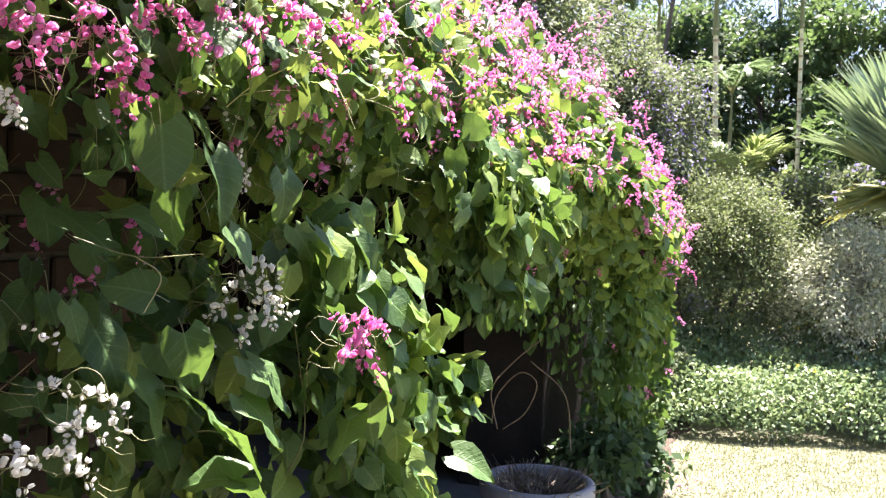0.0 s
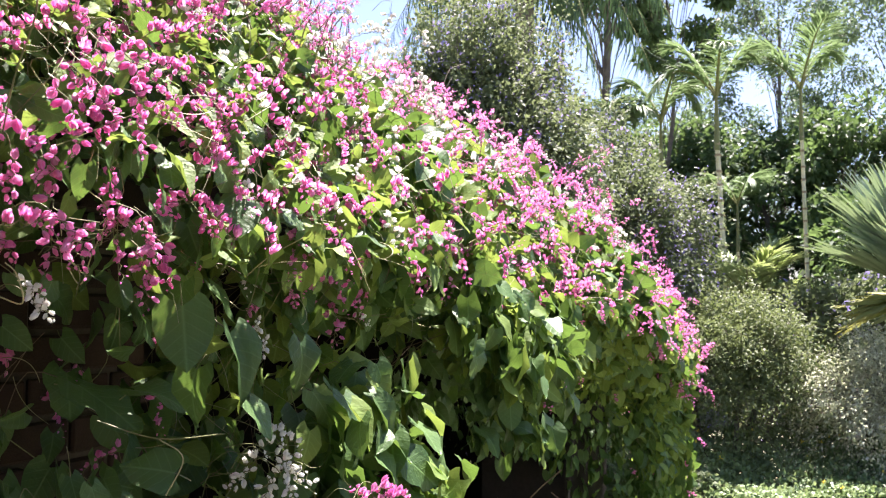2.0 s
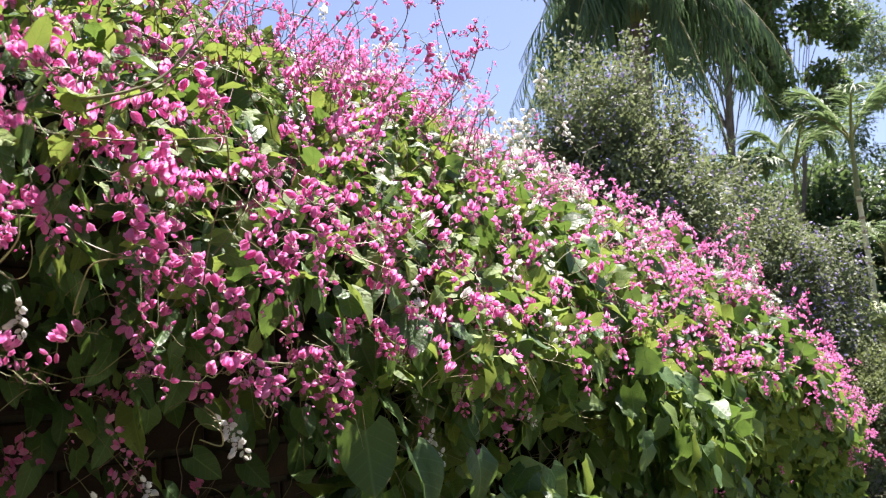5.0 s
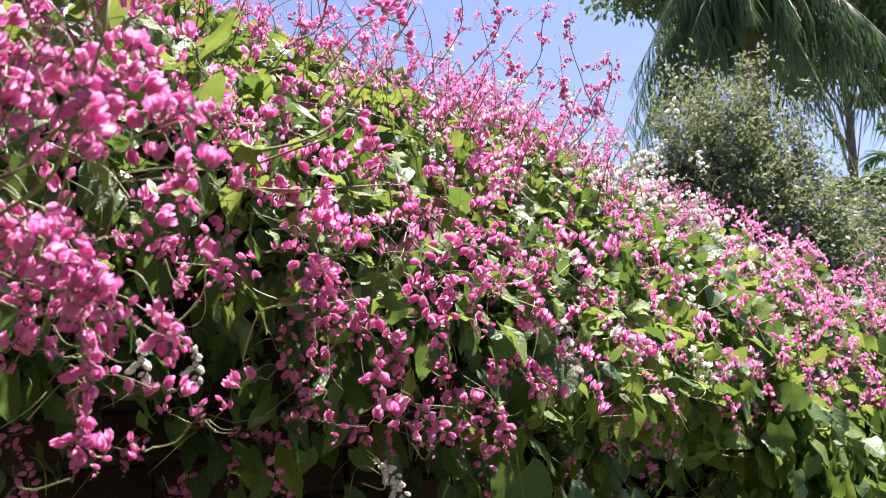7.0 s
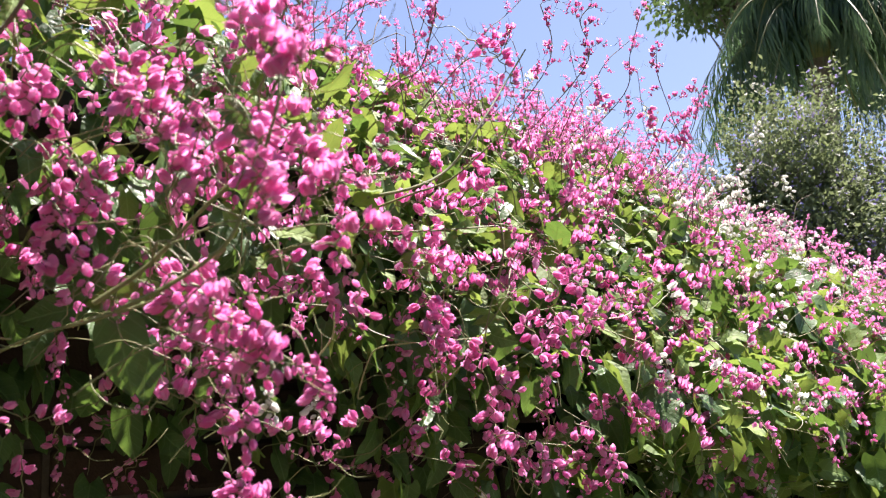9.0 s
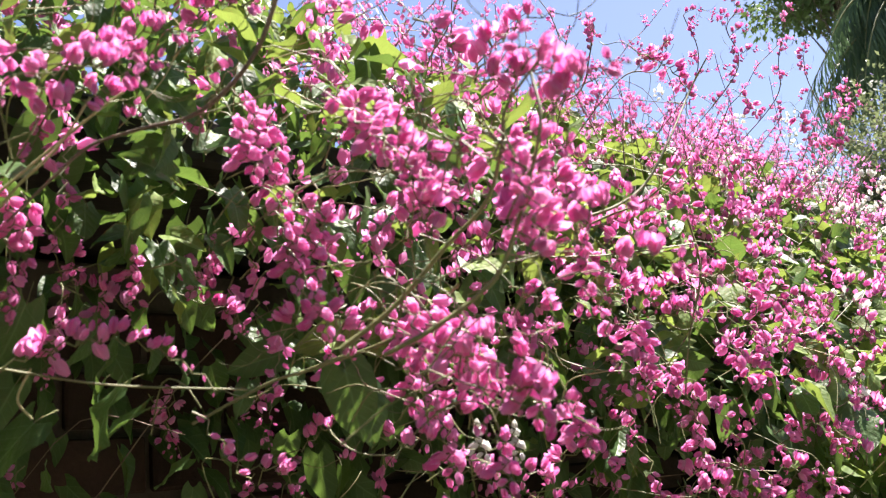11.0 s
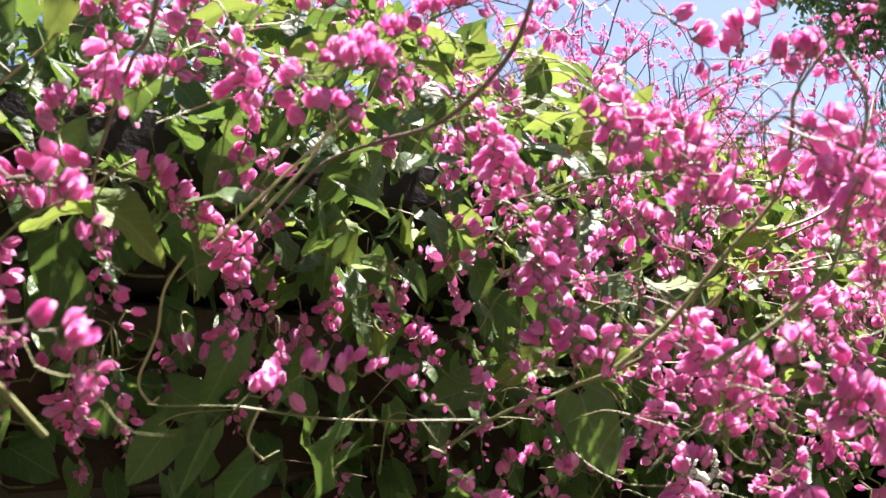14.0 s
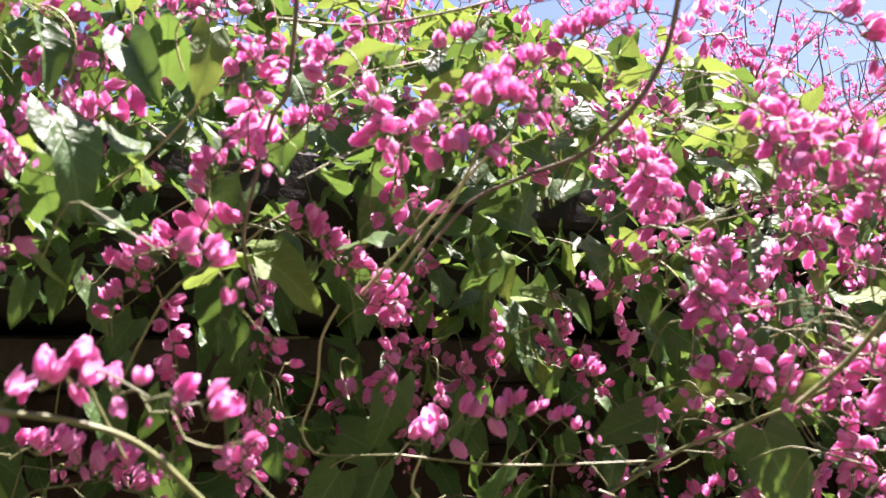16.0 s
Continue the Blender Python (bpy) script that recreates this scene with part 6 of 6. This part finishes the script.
# slender palms
for at, h, rr, nf, ln, seed, lean, dr in (
        ((2.93, 9.0, 0), 3.2, 0.023, 4, 1.35, 11, (-0.15, 0), 0.75), ((2.45, 9.5, 0), 3.05, 0.02, 4, 1.45, 12, (-0.08, 0), 0.8), ((3.87, 9.5, 0), 3.4, 0.018, 4, 1.4, 13, (-0.07, 0), 0.6),
        ((2.7, 10.4, 0), 2.2, 0.02, 5, 1.0, 14, (-0.08, 0), 0.7), ((3.45, 10.5, 0), 2.3, 0.015, 4, 1.0, 15, (0.02, 0), 0.7), ((1.85, 9.5, 0), 2.9, 0.02, 5, 1.0, 16, (0, 0), 0.8)):
    palm("slender_palm", "slim pale-ringed palm with arching feathery fronds", at, h * 0.97, rr * 1.1, nf + 1, ln * 0.85, 0.30, seed, M_PALM, lean, dr * 0.85, 0.22, 60, 1.3, 0.030, group="slender palms")
palm("young_palm", "small bushy palm with bright yellow-green fronds", (2.88, 8.5, 0), 1.12, 0.04, 9, 0.85, 0.30, 21, M_PALM_YOUNG, (0, 0), 0.36, 0.05, 40, 0.7, 0.034)
palm("queen_palm", "tall palm with long weeping fronds", (1.00, 9.5, 0), 5.1, 0.11, 46, 1.45, 0.50, 31, M_QUEEN, (0, 0), 0.95, 0.65, 60, -0.4, 0.026, rings=False, bark=M_BARK)

# the fan palm
fan_palm = thing("fan_palm", "large fan palm with stiff blue-green blades and old yellowing ones", "palm", at=(3.70, 7.0, 0))
stump = Batch()
tube(stump, np.array([(0, 0, -0.05), (0, 0, 0.85), (0, 0, 1.6)]), 0.20, 0.15, 0, 10)
part("trunk", stump.mesh("trunk", [M_BARK]), fan_palm)
for k, (yaw, up, ln, old) in enumerate(((100, 68, 0.72, 0), (135, 62, 0.72, 0), (162, 52, 0.70, 0), (190, 46, 0.66, 0), (175, 28, 0.62, 0), (70, 78, 0.72, 0), (215, 66, 0.70, 0), (235, 40, 0.64, 0),
                                          (190, -12, 0.46, 1), (235, -20, 0.48, 1), (150, -22, 0.45, 1), (275, -5, 0.50, 1), (20, 40, 0.72, 0), (330, 45, 0.72, 0), (285, 50, 0.72, 0), (255, 72, 0.75, 0))):
    b = fan_leaf(700 + k, ln, 24, 1.7 if not old else 3.0, 0.25, 0.10 if not old else 0.16)
    ob = part("fan_blade", b.mesh("fan_blade", [M_FAN_OLD if old else M_FAN, M_STEM]), fan_palm, "yellowing old blade" if old else "")
    ob.matrix_basis = Matrix.Translation((0, 0, 1.58)) @ Matrix.Rotation(radians(yaw - 90), 4, "Z") @ Matrix.Rotation(radians(up), 4, "X")

# shrubs
shrub("weeping_shrub", "large arching olive-green shrub with lilac flower sprays", (0.27, 6.3, 0), (0.98, 0.9, 1.86), 1400, 92, 0.035, M_OLIVE, 3, 0.9, M_PURPLE, 0.30, group="lilac-flowered shrubs")
shrub("weeping_shrub", "rounded olive-green shrub with lilac flower sprays", (1.45, 7.5, 0), (0.88, 0.8, 1.55), 1100, 64, 0.035, M_OLIVE, 4, 0.9, M_PURPLE, 0.28, group="lilac-flowered shrubs")
shrub("grey_shrub", "dense fine-leaved grey-green shrub", (2.15, 6.9, 0), (0.86, 0.6, 0.85), 900, 80, 0.026, M_GREY, 5, 0.3)
shrub("pale_shrub", "dense shrub with cream-variegated pale leaves", (3.15, 6.6, 0), (0.70, 0.55, 0.68), 760, 80, 0.024, M_PALE, 6, 0.3)
shrub("lilac_shrub", "leafy green shrub with scattered lilac flowers", (3.6, 8.1, 0), (1.0, 0.7, 0.95), 320, 40, 0.06, M_OLIVE, 8, 0.5, M_PURPLE, 0.25)
shrub("green_shrub", "low dark-green shrub at the foot of the vine", (1.5, 6.2, 0), (0.36, 0.3, 0.26), 220, 40, 0.040, M_OLIVE, 9, 0.4)
shrub("shade_plant", "dark leafy plant at the foot of the hanging vine", (0.86, 4.35, 0.015), (0.2, 0.2, 0.17), 80, 22, 0.06, M_TREE, 12, 0.5)
shrub("shade_plant", "narrow-leaved dark plant at the end of the vine", (1.06, 4.62, 0.012), (0.17, 0.17, 0.14), 60, 22, 0.065, M_TREE, 13, 0.5)
shrub("green_shrub", "broad leafy green shrub behind the palms", (5.2, 9.4, 0), (1.5, 1.2, 1.6), 360, 44, 0.09, M_TREE, 10, 0.4)

# trees
tree("shade_tree", "slim dark-leaved broadleaf tree", (3.6, 14.0, 0), 7.7, 0.95, 41, M_TREE, 0.06, 48, 190, 0.11, 0.64)
tree("shade_tree", "tall dark-leaved broadleaf tree", (2.45, 13.5, 0), 9.4, 1.95, 42, M_TREE, 0.10, 130, 200, 0.115, 0.64)
tree("shade_tree", "tall dark-leaved tree behind the weeping palm", (1.75, 14.2, 0), 10.5, 1.8, 50, M_TREE, 0.09, 110, 200, 0.115, 0.74, lean=(-1.25, 0))
tree("airy_tree", "light airy tree with sky showing through its crown", (6.1, 16.0, 0), 7.8, 1.4, 43, M_FAR, 0.07, 100, 170, 0.075, 0.3)
tree("airy_tree", "light airy tree with sky showing through its crown", (7.9, 15.5, 0), 8.4, 1.9, 44, M_FAR, 0.09, 125, 190, 0.08, 0.2)
tree("airy_tree", "light airy tree between the palms", (4.9, 17.0, 0), 5.2, 1.5, 45, M_FAR, 0.07, 90, 220, 0.075, 0.2)
tree("dark_tree", "low dense dark tree behind the palms", (3.9, 15.0, 0), 4.3, 1.6, 46, M_TREE, 0.08, 130, 190, 0.11, 0.08)
tree("dark_tree", "low dense dark tree behind the palms", (6.2, 13.5, 0), 4.2, 1.7, 47, M_TREE, 0.08, 130, 230, 0.11, 0.08)
tree("dark_tree", "dense dark tree between the palm trunks", (5.0, 14.2, 0), 4.1, 1.4, 51, M_TREE, 0.08, 110, 190, 0.10, 0.08)
tree("dark_tree", "low dense dark tree behind the shrubs", (1.9, 13.0, 0), 3.4, 1.6, 48, M_TREE, 0.08, 80, 180, 0.11, 0.1)
tree("distant_tree", "distant feathery tree above the vine", (-4.5, 17.0, 0), 7.6, 1.6, 49, M_FAR, 0.08, 60, 200, 0.08, 0.5)

# ground cover, lawn, litter
r = np.random.default_rng(5)
cover = Batch()
n = 62000
x = r.uniform(1.2, 5.5, n)
depth = r.uniform(0, 1, n)
edge = 5.66 - 0.35 * np.clip(x - 1.7, 0, 3) * 0.45 + 0.09 * np.array([noise.noise(Vector((a * 2.2, 0, 3))) for a in x])
y = edge + depth * 1.5
top = 0.10 + 0.30 * np.clip((y - edge) / 0.45, 0, 1) ** 0.5 + 0.40 * np.clip((y - edge - 0.50) / 0.6, 0, 1) * np.clip(0.5 + 2.2 * np.array([noise.noise(Vector((a * 1.6, 0.5, 11))) for a in x]), 0.55, 1.2) + 0.10 * np.array([noise.noise(Vector((a * 2.5, c * 2.5, 7))) for a, c in zip(x, y)])
z = top * r.uniform(0.15, 1, n) ** 0.45
leaf_cloud(cover, np.stack([x, y, z], -1), np.tile([0, -0.5, 0.2], (n, 1)), 0.036, 0, seed=55, sag=0.1)
cover_ob = tagged(new("ground_cover", cover.mesh("ground_cover", [M_COVER])), "low leafy green ground cover beside the lawn", "ground cover", kind="stuff")
daisies = Batch()
pick = r.choice(n, 46)
leaf_cloud(daisies, np.repeat(np.stack([x, y - 0.02, top + 0.01], -1)[pick], 6, 0), r.normal(0, 1, (276, 3)) * [1, 1, 0.2], 0.02, 0, seed=56, sag=-0.2)
tagged(new("yellow_flowers", daisies.mesh("yellow_flowers", [M_YELLOW])), "small yellow flowers scattered over the ground cover", "flowers", kind="stuff")
lawn = Batch()
n = 48000
x, y = r.uniform(0.9, 3.6, n), r.uniform(3.6, 5.75, n)
out_by = (x - P0[0]) * N[0] + (y - P0[1]) * N[1]
keep = out_by > 0.12 + r.uniform(-0.08, 0.10, n)
x, y = x[keep], y[keep]
n = len(x)
leaf_cloud(lawn, np.stack([x, y, np.zeros(n)], -1), np.tile([0, 0, 1.0], (n, 1)), 0.021, 0, [small_leaf(0.15, 0.2)], 57, -0.3, 0.8)
tagged(new("lawn_grass", lawn.mesh("lawn_grass", [M_BLADE])), "short sun-bleached lawn grass", "grass", kind="stuff")

petals = Batch()
px, py = r.normal(1.30, 0.16, 260), r.normal(4.75, 0.28, 260)
leaf_cloud(petals, np.stack([px, py, np.full(260, 0.012)], -1), r.normal(0, 1, (260, 3)) * [1, 1, 0.1], 0.017, 0, seed=58, sag=0.0, spread=0.2)
tagged(new("fallen_petals", petals.mesh("fallen_petals", [M_PINK])), "fallen pink petals on the ground by the lawn", "petals", kind="stuff")

# ---- the planter ----
pot = thing("planter_pot", "round weathered grey cement pot on the concrete floor", "plant pot", at=(0.47, 3.62, 0.012))
pot.scale = (0.96, 0.96, 0.93)
prof = [(0.0, 0.0), (0.15, 0.0), (0.165, 0.02), (0.20, 0.20), (0.213, 0.27), (0.225, 0.275), (0.232, 0.29), (0.230, 0.335), (0.218, 0.345), (0.198, 0.342), (0.190, 0.32), (0.185, 0.28)]
b = Batch()
ang = np.linspace(0, 2 * np.pi, 41)
v = np.array([[(rr * math.cos(a), rr * math.sin(a), zz) for a in ang] for rr, zz in prof])
b.put(v.reshape(-1, 3), grid_quads(len(prof), 41), np.tile([0.5, 0.5], (len(prof) * 41, 1)))
part("bowl", b.mesh("bowl", [M_POT]), pot)
b = Batch()
v = np.array([[(rr * math.cos(a), rr * math.sin(a), 0.30 + 0.012 * math.sin(7 * a + 20 * rr)) for a in ang] for rr in (0.0, 0.06, 0.12, 0.19)])
b.put(v.reshape(-1, 3), grid_quads(4, 41), np.tile([0.5, 0.5], (4 * 41, 1)))
part("soil", b.mesh("soil", [M_SOIL]), pot)
b = Batch()
for k in range(260):
    a, d = r.uniform(0, 6.28), 0.175 * math.sqrt(r.uniform(0, 1))
    p = np.array([d * math.cos(a), d * math.sin(a), 0.30])
    lean = np.array([p[0] * 0.5 + r.normal(0, 0.03), p[1] * 0.5 + r.normal(0, 0.03), r.uniform(0.03, 0.085)])
    tube(b, np.array([p, p + lean * 0.6 + r.normal(0, 0.006, 3), p + lean]), 0.0035, 0.0012, 0, 3)
part("dry_stubble", b.mesh("dry_stubble", [M_DRY]), pot, "dry brown stubble of a dead plant", "stuff")

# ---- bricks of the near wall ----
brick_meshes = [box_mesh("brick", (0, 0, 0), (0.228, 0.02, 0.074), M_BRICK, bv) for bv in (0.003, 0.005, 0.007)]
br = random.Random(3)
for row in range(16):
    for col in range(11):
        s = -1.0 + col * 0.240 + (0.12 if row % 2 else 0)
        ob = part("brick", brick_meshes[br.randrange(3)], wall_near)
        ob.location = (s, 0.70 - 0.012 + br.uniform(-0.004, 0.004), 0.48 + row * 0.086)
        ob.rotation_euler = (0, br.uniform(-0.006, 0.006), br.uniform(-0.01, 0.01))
